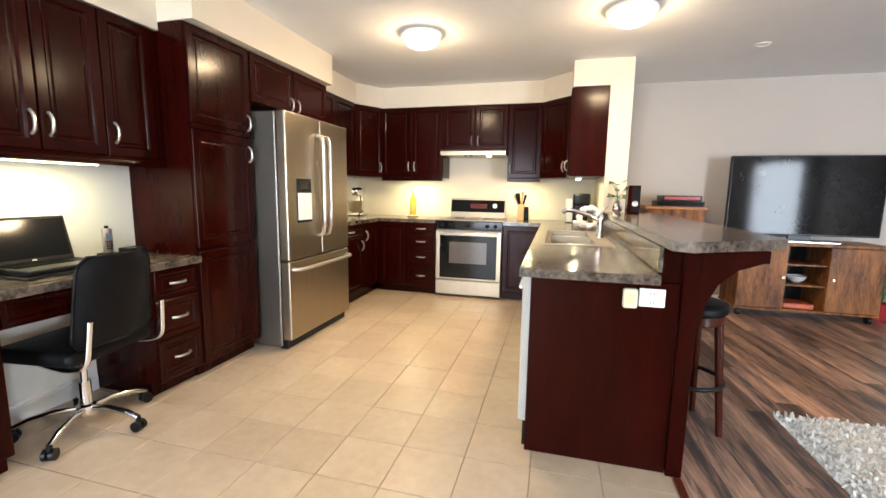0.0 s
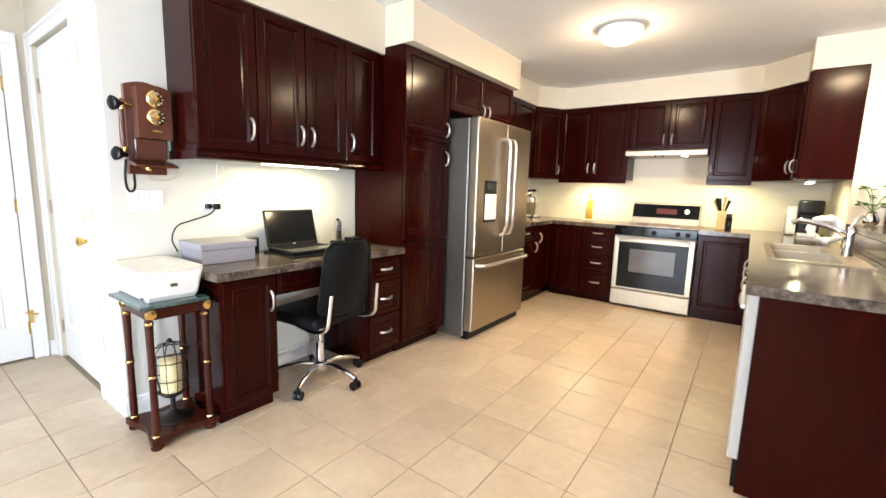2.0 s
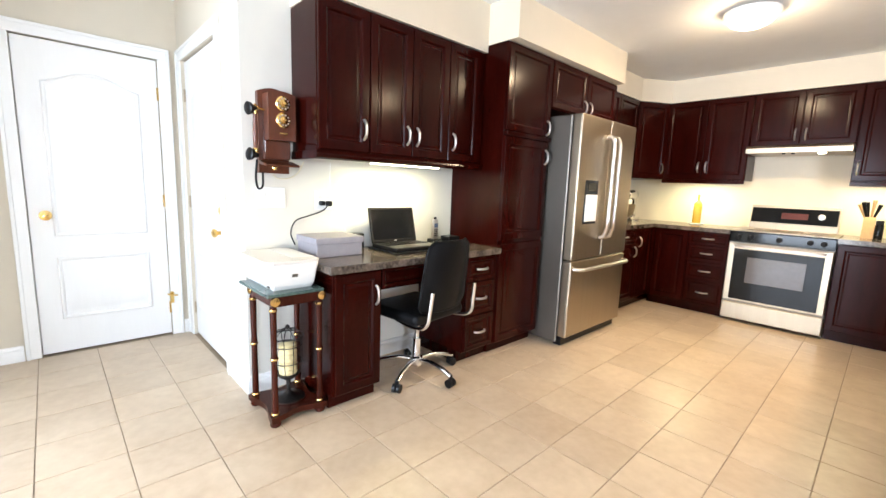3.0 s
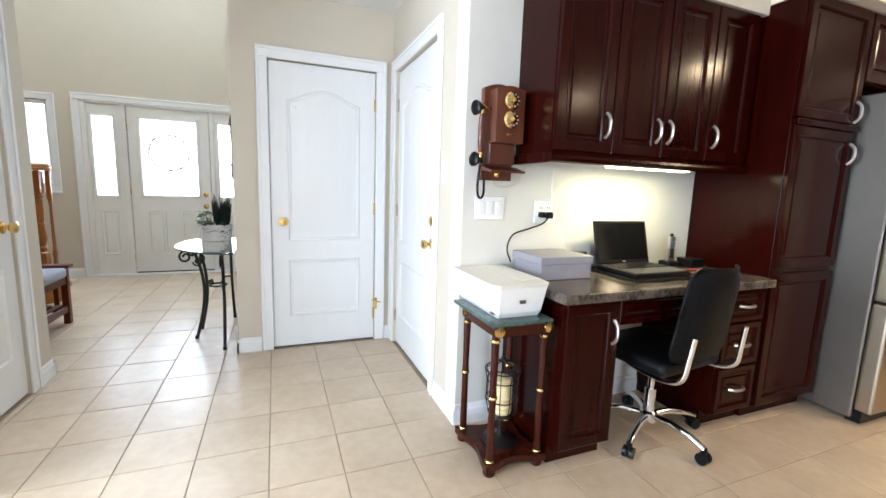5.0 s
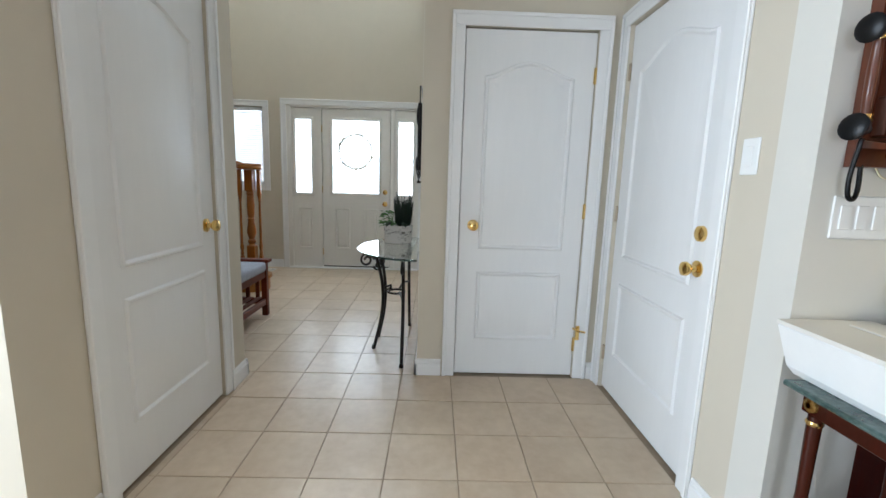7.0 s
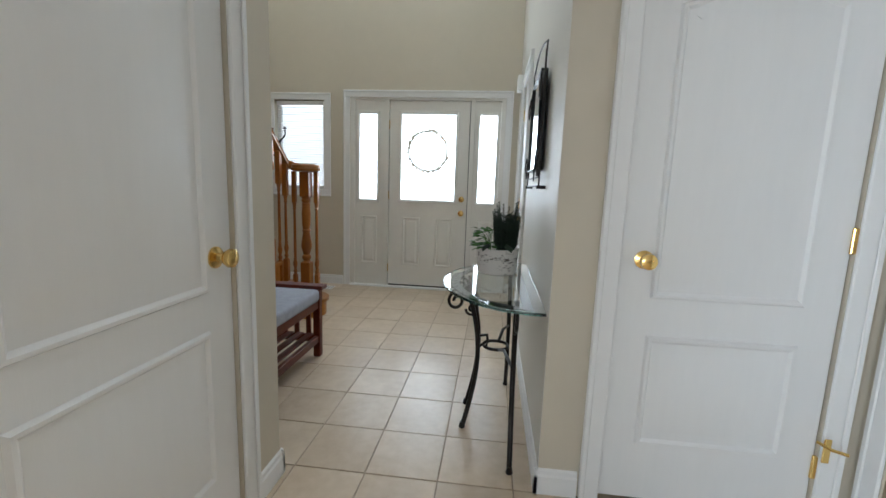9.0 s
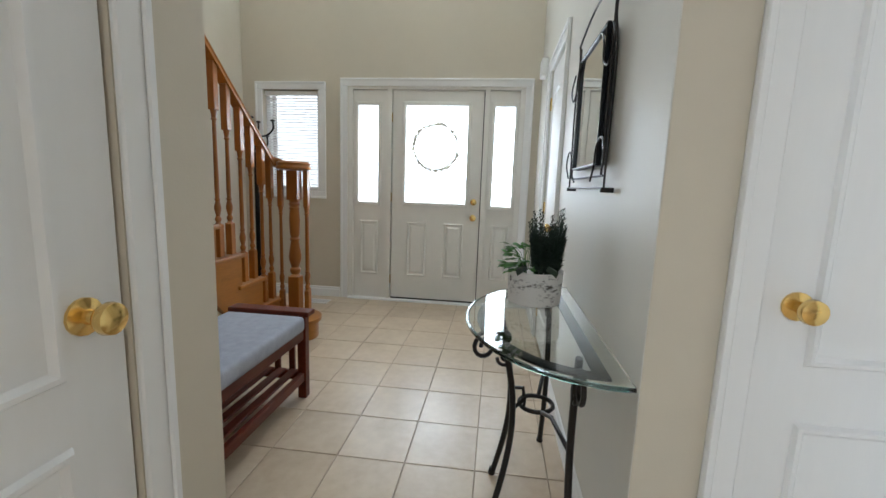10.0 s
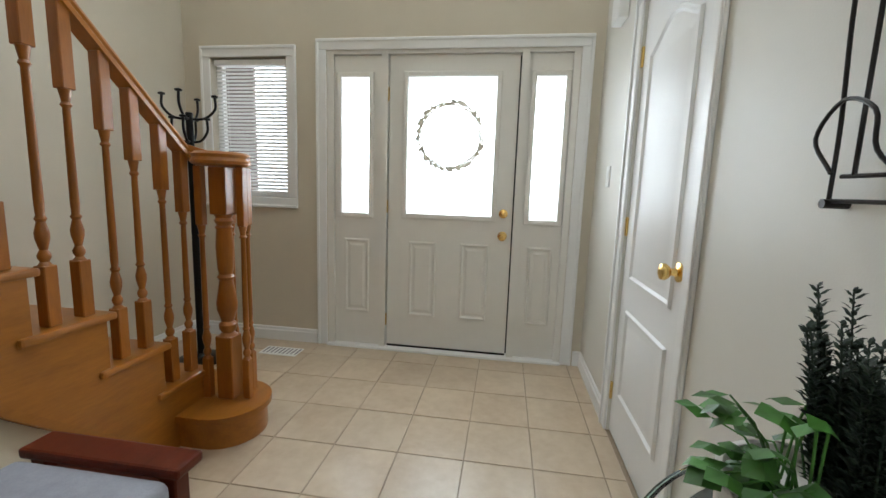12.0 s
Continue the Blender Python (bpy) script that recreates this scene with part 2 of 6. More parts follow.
def tube(points, r, bm=None, n=8, closed=False):
    bm = bm or bmesh.new()
    pts = [Vector(p) for p in points]
    rings, last = [], None
    cnt = len(pts)
    for i, p in enumerate(pts):
        d = (pts[(i + 1) % cnt] - pts[i - 1]) if closed else (pts[min(i + 1, cnt - 1)] - pts[max(i - 1, 0)])
        d.normalize()
        if last is None:
            u = d.orthogonal().normalized()
        else:
            u = (last - d * last.dot(d)).normalized()
        last = u
        v = d.cross(u)
        rings.append([bm.verts.new(p + r * (math.cos(2 * math.pi * k / n) * u + math.sin(2 * math.pi * k / n) * v)) for k in range(n)])
    pairs = list(zip(rings, rings[1:]))
    if closed:
        pairs.append((rings[-1], rings[0]))
    for a, b in pairs:
        for k in range(n):
            bm.faces.new((a[k], a[(k + 1) % n], b[(k + 1) % n], b[k]))
    if not closed:
        bm.faces.new(rings[0][::-1])
        bm.faces.new(rings[-1])
    return bm


def eased(points, n=5):
    """Rounds a polyline through its points."""
    p = [Vector(q) for q in points]
    p = [2 * p[0] - p[1]] + p + [2 * p[-1] - p[-2]]
    out = []
    for a, b, c, d in zip(p, p[1:], p[2:], p[3:]):
        for k in range(n):
            t = k / n
            out.append(0.5 * (2 * b + (c - a) * t + (2 * a - 5 * b + 4 * c - d) * t * t + (3 * b - a - 3 * c + d) * t ** 3))
    return out + [p[-2]]


def prism(poly, h0, h1, to=lambda u, v, w: (u, v, w), bm=None):
    """Extrude a flat outline between two heights; to() turns (u, v, height) into the world."""
    bm = bm or bmesh.new()
    a = [bm.verts.new(to(u, v, h0)) for u, v in poly]
    b = [bm.verts.new(to(u, v, h1)) for u, v in poly]
    n = len(poly)
    bm.faces.new(a[::-1])
    bm.faces.new(b)
    for k in range(n):
        bm.faces.new((a[k], a[(k + 1) % n], b[(k + 1) % n], b[k]))
    return bm


def arc(cx, cy, r, a0, a1, n=16, ry=None):
    return [(cx + r * math.cos(radians(a0 + (a1 - a0) * k / n)), cy + (ry or r) * math.sin(radians(a0 + (a1 - a0) * k / n))) for k in range(n + 1)]


def inset(poly, d):
    """Shrink an anticlockwise outline by d."""
    out, n = [], len(poly)
    for k in range(n):
        p, a, b = Vector(poly[k]), Vector(poly[k - 1]), Vector(poly[(k + 1) % n])
        e1, e2 = (p - a).normalized(), (b - p).normalized()
        n1, n2 = Vector((-e1.y, e1.x)), Vector((-e2.y, e2.x))
        m = (n1 + n2).normalized()
        out.append(tuple(p + m * d / max(0.4, m.dot(n1))))
    return out


def stack(poly, steps, to, bm=None):
    """Nested rings of an outline: steps of (inset, height), closed at the last."""
    bm = bm or bmesh.new()
    rings = [[bm.verts.new(to(u, v, h)) for u, v in inset(poly, d)] for d, h in steps]
    n = len(poly)
    for a, b in zip(rings, rings[1:]):
        for k in range(n):
            bm.faces.new((a[k], a[(k + 1) % n], b[(k + 1) % n], b[k]))
    bm.faces.new(rings[-1])
    return bm


def facing(side, plane):
    """Turns (across, up, out) into the world for a face that looks along +x, -x, +y or -y; across runs along the positive axis."""
    return {"+x": lambda u, v, w: (plane + w, u, v), "-x": lambda u, v, w: (plane - w, u, v),
            "+y": lambda u, v, w: (u, plane + w, v), "-y": lambda u, v, w: (u, plane - w, v)}[side]


def rect(u0, u1, v0, v1):
    return [(u0, v0), (u1, v0), (u1, v1), (u0, v1)]


def structure(name, bm, material, label, category, smooth=None):
    return tagged(part(name, bm, material, None, label, smooth), label, category, kind="structure")


def slab(name, u0, u1, v0, v1, w0, w1, to, bevel=0.0, bm=None):
    a, b = to(u0, v0, w0), to(u1, v1, w1)
    lo, hi = [min(p, q) for p, q in zip(a, b)], [max(p, q) for p, q in zip(a, b)]
    return box(lo[0], hi[0], lo[1], hi[1], lo[2], hi[2], bevel, bm)


def wall_with_holes(name, to, u0, u1, v0, v1, thick, holes, material, label):
    """A thick wall behind its face, cut by rectangular openings (u0, u1, v0, v1)."""
    us = sorted({u0, u1, *[h[0] for h in holes], *[h[1] for h in holes]})
    bm = bmesh.new()
    for a, b in zip(us, us[1:]):
        cuts = sorted((h[2], h[3]) for h in holes if h[0] < (a + b) / 2 < h[1])
        z = v0
        for c0, c1 in cuts + [(v1, v1)]:
            if c0 - z > 0.001:
                slab("", a, b, z, c0, -thick, 0, to, 0, bm)
            z = c1
    bmesh.ops.remove_doubles(bm, verts=bm.verts, dist=0.0005)
    return structure(name, bm, material, label, "wall")


# ---- setting ----
H = 2.49      # kitchen ceiling
HF = 5.0      # foyer ceiling
XD = -2.68    # desk wall
YG = 0.59     # garage door wall
XC = -4.03    # closet wall
YR = -0.522   # hall wall with the mirror
YL = -1.558   # hall wall with the arched door
XF = -7.175   # front wall
YS = -3.49   # stair wall
YB = 5.40     # kitchen back wall
XE, YW = 6.6, -3.25
tf = lambda u, v, w: (XF + w, u + 0.028, v * 1.012)   # on the front wall: across, up, out

wall_with_holes("wall_desk", facing("+x", XD), YG, YB, 0, H, 0.14, [], PALE, "cream painted kitchen wall behind the desk")
wall_with_holes("wall_kitchen_back", facing("-y", YB), XD, 0.45, 0, H, 0.14, [], CREAM, "cream painted kitchen back wall")
wall_with_holes("wall_living_back", facing("-y", YB), 0.65, XE, 0, H, 0.14, [], GREIGE, "greige painted living room wall behind the television")
structure("wall_stub", box(0.45, 0.65, 4.37, YB + 0.14, 0, H), CREAM, "cream painted wall end beside the kitchen cabinets", "wall")
wall_with_holes("wall_living_east", facing("-x", XE), YW, YB, 0, H, 0.14, [], GREIGE, "greige painted living room side wall")
wall_with_holes("wall_window_side", facing("+y", YW), -2.62, XE, 0, H, 0.14, [(-2.45, -0.65, 0.05, 2.1), (5.2, 6.3, 0.05, 2.15)], CREAM, "cream painted wall with two patio doors")
wall_with_holes("wall_breakfast", facing("+x", -2.62), YW, YL - 0.12, 0, H, 0.1, [], BEIGE, "beige painted wall end beside the hall")
wall_with_holes("wall_garage_door", facing("-y", YG), XC, XD - 0.14, 0, H, 0.12, [(-3.93, -3.07, 0.0, 2.06)], BEIGE, "beige painted hall wall with garage door")
wall_with_holes("wall_closet", facing("+x", XC), YR + 0.002, YG, 0, H, 0.12, [(-0.29, 0.46, 0.0, 2.06)], BEIGE, "beige painted hall wall with closet door")
wall_with_holes("wall_hall_right", facing("-y", YR), XF, XC - 0.002, 0, HF, 0.12, [(-6.37, -5.64, 0.0, 2.06)], PALE, "pale painted foyer wall with mirror")
wall_with_holes("wall_hall_left", facing("+y", YL), -3.965, -2.62, 0, H, 0.12, [(-3.72, -2.94, 0.0, 2.06)], BEIGE, "beige painted hall wall with arched panel door")
wall_with_holes("wall_front", tf, YS - 0.128, YR + 0.07, 0, HF, 0.16,
                [(-2.41, -0.69, 0.0, 2.10), (-3.30, -2.71, 1.085, 2.065), (-2.5, -0.8, 3.85, 4.75)], BEIGE, "beige painted front wall of the foyer")
wall_with_holes("wall_stair", facing("+y", YS), XF, -1.4, 0, HF, 0.12, [], BEIGE, "beige painted wall beside the staircase")
wall_with_holes("wall_foyer_upper", facing("-x", XC - 0.02), YS, YR + 0.1, H, HF, 0.12, [], BEIGE, "beige painted wall above the hall")
wall_with_holes("wall_under_stair_end", facing("-x", -2.78), YS, YL - 0.12, 0, H, 0.1, [], BEIGE, "beige painted wall behind the stairs")
wall_with_holes("wall_behind_hall_door", facing("+y", YL - 0.55), -4.0, -2.78, 0, H, 0.1, [], BEIGE, "plain wall of the room behind the door")

structure("ceiling_kitchen", box(XC - 0.12, XE + 0.14, YW - 0.14, YB + 0.14, H, H + 0.1), CEIL, "white textured kitchen and living room ceiling", "ceiling")
structure("ceiling_foyer", box(XF - 0.16, XC - 0.02, YS - 0.12, YR + 0.12, HF, HF + 0.1), CEIL, "white high foyer ceiling", "ceiling")
structure("floor_base", box(XF - 0.16, 0.58, YS - 0.12, YB, -0.10, -0.004), GROUT, "grey brown grout bed of the tile floor", "floor")
structure("floor_base_living", box(0.58, XE, YW, YB, -0.10, -0.008), GROUT, "floor under the laminate planks", "floor")
# plain glowing card as daylight beyond the front door, and ground past the patio
structure("backdrop", box(-9.6, -9.5, -5.5, 2.0, -0.5, 5.5), SKYCARD, "plain glowing card standing in for daylight beyond the front door", "backdrop")
structure("ground", box(-80, 80, -80, 80, -0.30, -0.2), GROUT, "pale ground outside the house", "ground")

nb = structure("backdrop_house", box(-9.45, -9.40, -7.5, -4.35, -0.3, 4.2), mat("grey_brown_siding", (0.20, 0.15, 0.135), 0.8, vary=0.25, scale=4, stretch=(1, 1, 8)), "shaded grey brown neighbouring wall beyond the foyer window", "backdrop")

# soffits above the cabinets
structure("soffit_desk", box(XD, -2.36, 0.865, 2.155, 2.172, H), CREAM, "cream bulkhead above the desk cabinets", "soffit")
structure("soffit_pantry", box(XD, -2.10, 2.155, 3.76, 2.222, H), CREAM, "cream bulkhead above pantry and fridge", "soffit")
structure("soffit_back", prism([(XD, 3.76), (-2.34, 3.76), (-2.34, 4.72), (-2.13, 5.045), (-0.19, 5.045), (0.115, 4.74), (0.115, 4.37), (0.45, 4.37), (0.45, YB), (XD, YB)], 2.252, H), CREAM,
          "cream bulkhead above the kitchen cabinets", "soffit")


def casing(name, to, u0, u1, v1, w=0.075, v0=0.0, sill=False):
    """White moulded trim round an opening."""
    bm = bmesh.new()
    for a, b, c, d in ((u0 - w, u0, v0, v1), (u1, u1 + w, v0, v1), (u0 - w, u1 + w, v1, v1 + w)):
        slab("", a, b, c, d, 0, 0.014, to, 0.004, bm)
    for a, b, c, d in ((u0 - w, u0 - w + 0.022, v0, v1 + w - 0.022), (u1 + w - 0.022, u1 + w, v0, v1 + w - 0.022), (u0 - w, u1 + w, v1 + w - 0.022, v1 + w)):
        slab("", a, b, c, d, 0.014, 0.023, to, 0.004, bm)
    if sill:
        slab("", u0 - w, u1 + w, v0 - w, v0, 0, 0.014, to, 0.004, bm)
        slab("", u0 - w, u1 + w, v0 - w, v0 - w + 0.022, 0.014, 0.023, to, 0.004, bm)
    return structure(name, bm, TRIM, "white painted moulded door or window trim", "trim")


def skirting(to, u0, u1):
    bm = prism([(0, 0), (0.014, 0), (0.014, 0.075), (0.009, 0.083), (0.009, 0.098), (0.004, 0.105), (0, 0.105)], u0, u1, lambda u, v, w: to(w, v, u))
    return structure("baseboard", bm, TRIM, "white painted moulded baseboard", "baseboard")


for side, plane, a, b in (("+x", XD, YG, 0.86), ("+x", XD, 1.16, 1.84), ("-y", YG, XC, -4.0), ("-y", YG, -2.985, XD + 0.014), ("+x", XC, YR - 0.014, -0.372), ("+x", XC, 0.542, YG), ("-y", YR, XF, -6.45), ("-y", YR, -5.56, XC + 0.014),
                          ("+y", YL, -3.979, -3.802), ("+y", YL, -2.858, -2.62), ("+x", XF, -3.49, -2.467), ("+x", XF, -0.577, YR), ("+x", -2.62, YW, YL - 0.12), ("+y", YS, XF, -5.9), ("-y", YB, 0.65, XE)):
    skirting(facing(side, plane), a, b)
skirting(facing("-x", -3.965), YL - 0.12, YL + 0.014)


def knob(parent, to, u, v, w=0.0):
    c, d = Vector(to(u, v, w)), Vector(to(u, v, w + 1)) - Vector(to(u, v, w))
    part("knob", turned(c, d, [(0.033, 0), (0.033, 0.006), (0.014, 0.012), (0.012, 0.03), (0.022, 0.036), (0.029, 0.048), (0.027, 0.060), (0.012, 0.066)]), BRASS, parent, "polished brass knob", 40)


def hinge(parent, to, u, v, metal=BRASS):
    part("hinge", box(*[c for p in zip(map(min, to(u - .011, v - .045, 0), to(u + .011, v + .045, .012)), map(max, to(u - .011, v - .045, 0), to(u + .011, v + .045, .012))) for c in p], 0.003), metal, parent)


def panel_door(name, to, u0, u1, v1, knob_u, hinge_u, label, lock=False, w=-0.02, hmetal=BRASS, low=0.67, high=0.81):
    """A moulded two panel door with an arched upper panel, its face at depth w."""
    d = thing(name, to((u0 + u1) / 2, 0.0, w), label, "door", kind="structure")
    up = lambda u, v, h: to(u, v, w + h)
    part("door_leaf", slab("", u0, u1, 0.012, v1, w - 0.035, w, to, 0.002), DOORP, d)
    s = 0.115
    a, b = u0 + s, u1 - s
    mid = (a + b) / 2
    top = [(b, v1 - 0.25)]
    for k in range(1, 12):
        f = k / 12
        top.append((b + (a - b) * f, v1 - 0.25 + 0.085 * math.sin(math.pi * f) ** 1.6))
    top.append((a, v1 - 0.25))
    for outline in (rect(a, b, 0.24, low), [(a, high), (b, high)] + top):
        pm = stack(outline, [(0.0, 0.0005), (0.007, 0.011), (0.016, 0.011), (0.026, 0.0015), (0.044, 0.002), (0.066, 0.009)], up)
        part("panel", pm, DOORP, d, smooth=35)
    part("jamb", slab("", u0 - 0.03, u1 + 0.03, 0.0, v1 + 0.025, w - 0.06, w - 0.045, to), DOORP, d)
    knob(d, up, knob_u, 0.89 if lock else 0.95)
    if lock:
        c = Vector(up(knob_u, 1.03, 0))
        part("deadbolt", turned(c, Vector(up(knob_u, 1.03, 1)) - c, [(0.032, 0), (0.030, 0.014), (0.02, 0.02)]), BRASS, d, "brass deadbolt", 40)
    for v in (0.22, 1.05, 1.82):
        hinge(d, up, hinge_u, v, hmetal)
    return d


panel_door("door_1", facing("+x", XC), -0.286, 0.456, 2.052, -0.205, 0.459, "closed white moulded two panel closet door with brass knob", w=-0.012)
panel_door("door_2", facing("-y", YG), -3.926, -3.074, 2.052, -3.15, -3.928, "closed white garage entry door with brass knob and deadbolt", True, hmetal=STEEL)
panel_door("door_3", facing("+y", YL), -3.716, -2.944, 2.052, -3.64, -2.942, "closed white moulded door with arched panel in the hall", w=-0.012, low=0.735, high=0.85)
panel_door("door_4", facing("-y", YR), -6.366, -5.644, 2.052, -5.725, -6.368, "closed white moulded closet door beside the front door", w=-0.012)
casing("trim_door", facing("+x", XC), -0.29, 0.46, 2.06)
casing("trim_door", facing("-y", YG), -3.93, -3.07, 2.06)
casing("trim_door", facing("+y", YL), -3.72, -2.94, 2.06)
casing("trim_door", facing("-y", YR), -6.37, -5.64, 2.06)
casing("trim_door", tf, -2.41, -0.69, 2.10)
casing("trim_window", tf, -3.30, -2.71, 2.065, v0=1.085, sill=True)

# front door with sidelights


def glazed(name, u0, u1, glass_u, glass_z, panels, label, cat="door"):
    d = thing(name, tf((u0 + u1) / 2, 0, -0.03), label, cat, kind="structure")
    up = lambda u, v, h: tf(u, v, -0.03 + h)
    a, b = glass_u
    c, e = glass_z
    bm = bmesh.new()
    for q in ((u0, a, 0.015, 2.075), (b, u1, 0.015, 2.075), (a, b, 0.015, c), (a, b, e, 2.075)):
        slab("", q[0], q[1], q[2], q[3], -0.075, -0.03, tf, 0, bm)
    part("door_leaf" if cat == "door" else "frame_leaf", bm, DOORF, d)
    bm = bmesh.new()
    for q in ((a - .03, a + .006, c - .03, e + .03), (b - .006, b + .03, c - .03, e + .03), (a, b, c - .03, c + .006), (a, b, e - .006, e + .03)):
        slab("", q[0], q[1], q[2], q[3], -0.03, -0.014, tf, 0.006, bm)
    part("glazing_bead", bm, DOORF, d)
    g = part("pane", slab("", a, b, c, e, -0.056, -0.05, tf), PANE, d, "bright glazed pane")
    g.visible_shadow = False
    for q in panels:
        part("panel", stack(rect(*q), [(0, 0.0005), (0.007, 0.013), (0.014, 0.013), (0.024, 0.001), (0.034, 0.002), (0.05, 0.010)], up), DOORF, d)
    return d


fd = glazed("door_5", -1.959, -1.074, (-1.83, -1.214), (1.003, 1.938), [(-1.80, -1.60, 0.26, 0.81), (-1.425, -1.225, 0.26, 0.81)], "closed off-white front door with large glass pane")
upf = lambda u, v, h: tf(u, v, -0.03 + h)
part("door_sweep", slab("", -1.957, -1.076, 0.016, 0.030, -0.034, -0.0265, tf), BLACK, fd, "black rubber door sweep")
knob(fd, upf, -1.135, 0.875)
part("deadbolt", turned(upf(-1.135, 1.03, 0), (1, 0, 0), [(0.032, 0), (0.030, 0.014), (0.02, 0.02)]), BRASS, fd, "brass deadbolt", 40)
for v in (0.22, 1.05, 1.82):
    hinge(fd, upf, -1.972, v)
glazed("sidelight_1", -2.36, -2.015, (-2.312, -2.10), (0.992, 1.936), [(-2.29, -2.10, 0.26, 0.81)], "off-white sidelight with tall narrow glass pane", "window")
glazed("sidelight_2", -1.015, -0.735, (-0.965, -0.768), (0.992, 1.936), [(-0.955, -0.785, 0.26, 0.81)], "off-white sidelight with tall narrow glass pane", "window")
bm = bmesh.new()
for q in ((-2.409, -2.361), (-2.014, -1.968), (-1.064, -1.016), (-0.734, -0.691)):
    slab("", q[0], q[1], 0.0, 2.078, -0.10, -0.004, tf, 0, bm)
slab("", -2.41, -0.69, 2.078, 2.10, -0.10, -0.004, tf, 0, bm)
slab("", -1.985, -1.955, 0.0, 2.09, -0.095, -0.078, tf, 0, gs := bmesh.new())
slab("", -1.08, -1.05, 0.0, 2.09, -0.095, -0.078, tf, 0, gs)
slab("", -1.985, -1.05, 2.06, 2.095, -0.095, -0.078, tf, 0, gs)
structure("door_gasket", gs, BLACK, "black weather strip behind the front door leaf", "trim")
structure("door_frame", bm, DOORF, "off-white front door frame posts", "trim")
structure("threshold", box(XF - 0.12, XF + 0.035, -2.382, -0.662, -0.004, 0.016, 0.004), TRIM, "white front door threshold", "threshold")

# window with blind
wdw = thing("window_1", tf(-3.0, 1.04, -0.08), "white framed foyer window behind a venetian blind", "window", kind="structure")
bm = bmesh.new()
for q in ((-3.30, -3.255, 1.085, 2.065), (-2.755, -2.71, 1.085, 2.065), (-3.255, -2.755, 1.085, 1.13), (-3.255, -2.755, 2.02, 2.065)):
    slab("", *q, -0.11, -0.06, tf, 0.004, bm)
part("window_frame", bm, TRIM, wdw)
g = part("pane", slab("", -3.255, -2.755, 1.13, 2.02, -0.09, -0.084, tf), PANE, wdw)
g.visible_shadow = False
bl = thing("venetian_blind", tf(-3.0, 1.1, -0.03), "white slatted venetian blind lowered over the window", "blind")
part("headrail", slab("", -3.285, -2.725, 2.015, 2.055, -0.055, -0.012, tf, 0.003), BLIND, bl)
first = None
for k in range(34):
    z = 1.145 + k * 0.0258
    if first is None:
        sb = slab("", -3.28, -2.73, z - 0.0012, z + 0.0012, -0.044, -0.02, tf)
        bmesh.ops.rotate(sb, verts=sb.verts, cent=tf(-3.0, z, -0.032), matrix=Matrix.Rotation(radians(52), 3, "Y"))
        first = part("slat", sb, BLIND, bl)
    else:
        o = first.copy()
        scene.collection.objects.link(o)
        o.location.z += k * 0.0258
part("bottom_rail", slab("", -3.28, -2.73, 1.108, 1.128, -0.045, -0.02, tf, 0.003), BLIND, bl)
for u in (-3.18, -2.83):
    part("ladder_cord", slab("", u - .001, u + .001, 1.125, 2.025, -0.019, -0.017, tf), BLIND, bl)

# patio door and living room window
for nm, a, b, c, e, lab in (("patio_door", -2.45, -0.65, 0.05, 2.1, "white framed sliding patio door"), ("window_2", 5.2, 6.3, 0.05, 2.15, "white framed glazed living room door")):
    w = thing(nm, (a, YW - 0.05, c), lab, "window", kind="structure")
    bm = bmesh.new()
    m = (a + b) / 2
    for q in ((a, a + .06, c, e), (b - .06, b, c, e), (m - .05, m + .05, c, e), (a, b, c, c + .06), (a, b, e - .06, e)):
        box(q[0], q[1], YW - 0.11, YW - 0.05, q[2], q[3], 0.004, bm)
    part("window_frame", bm, TRIM, w)
    for p, q in ((a + .06, m - .05), (m + .05, b - .06)):
        g = part("pane", box(p, q, YW - 0.084, YW - 0.078, c + .06, e - .06), PANE, w)
        g.visible_shadow = False

# ---- kitchen cabinets ----


def bar_handle(parent, to, u, v, upright=True, length=0.11):
    h = length / 2
    pts = []
    for k in range(9):
        f = -1 + k / 4
        o = 0.026 * (1 - abs(f) ** 3) + 0.002
        pts.append(to(u, v + f * h, o) if upright else to(u + f * h, v, o))
    part("handle", tube(pts, 0.0078, None, 7), NICKEL, parent, "satin nickel bow handle", 50)


def front(parent, to, u0, u1, v0, v1, handle=None, name="door", frame_w=0.058):
    """A cabinet door or drawer front: raised frame round a sunk panel."""
    g = 0.002
    u0, u1, v0, v1 = u0 + g, u1 - g, v0 + g, v1 - g
    fw = min(frame_w, (v1 - v0) * 0.24)
    up = lambda u, v, h: to(u, v, h + 0.001)
    bm = stack(rect(u0, u1, v0, v1), [(0, 0), (0, 0.017), (0.004, 0.020), (fw - 0.012, 0.020), (fw - 0.004, 0.016), (fw, 0.009), (fw + 0.012, 0.009), (fw + 0.022, 0.012)], up)
    d = part(name, bm, CHERRY, parent)
    if handle:
        bar_handle(d, lambda u, v, w: to(u, v, w + 0.021), *handle)
    return d


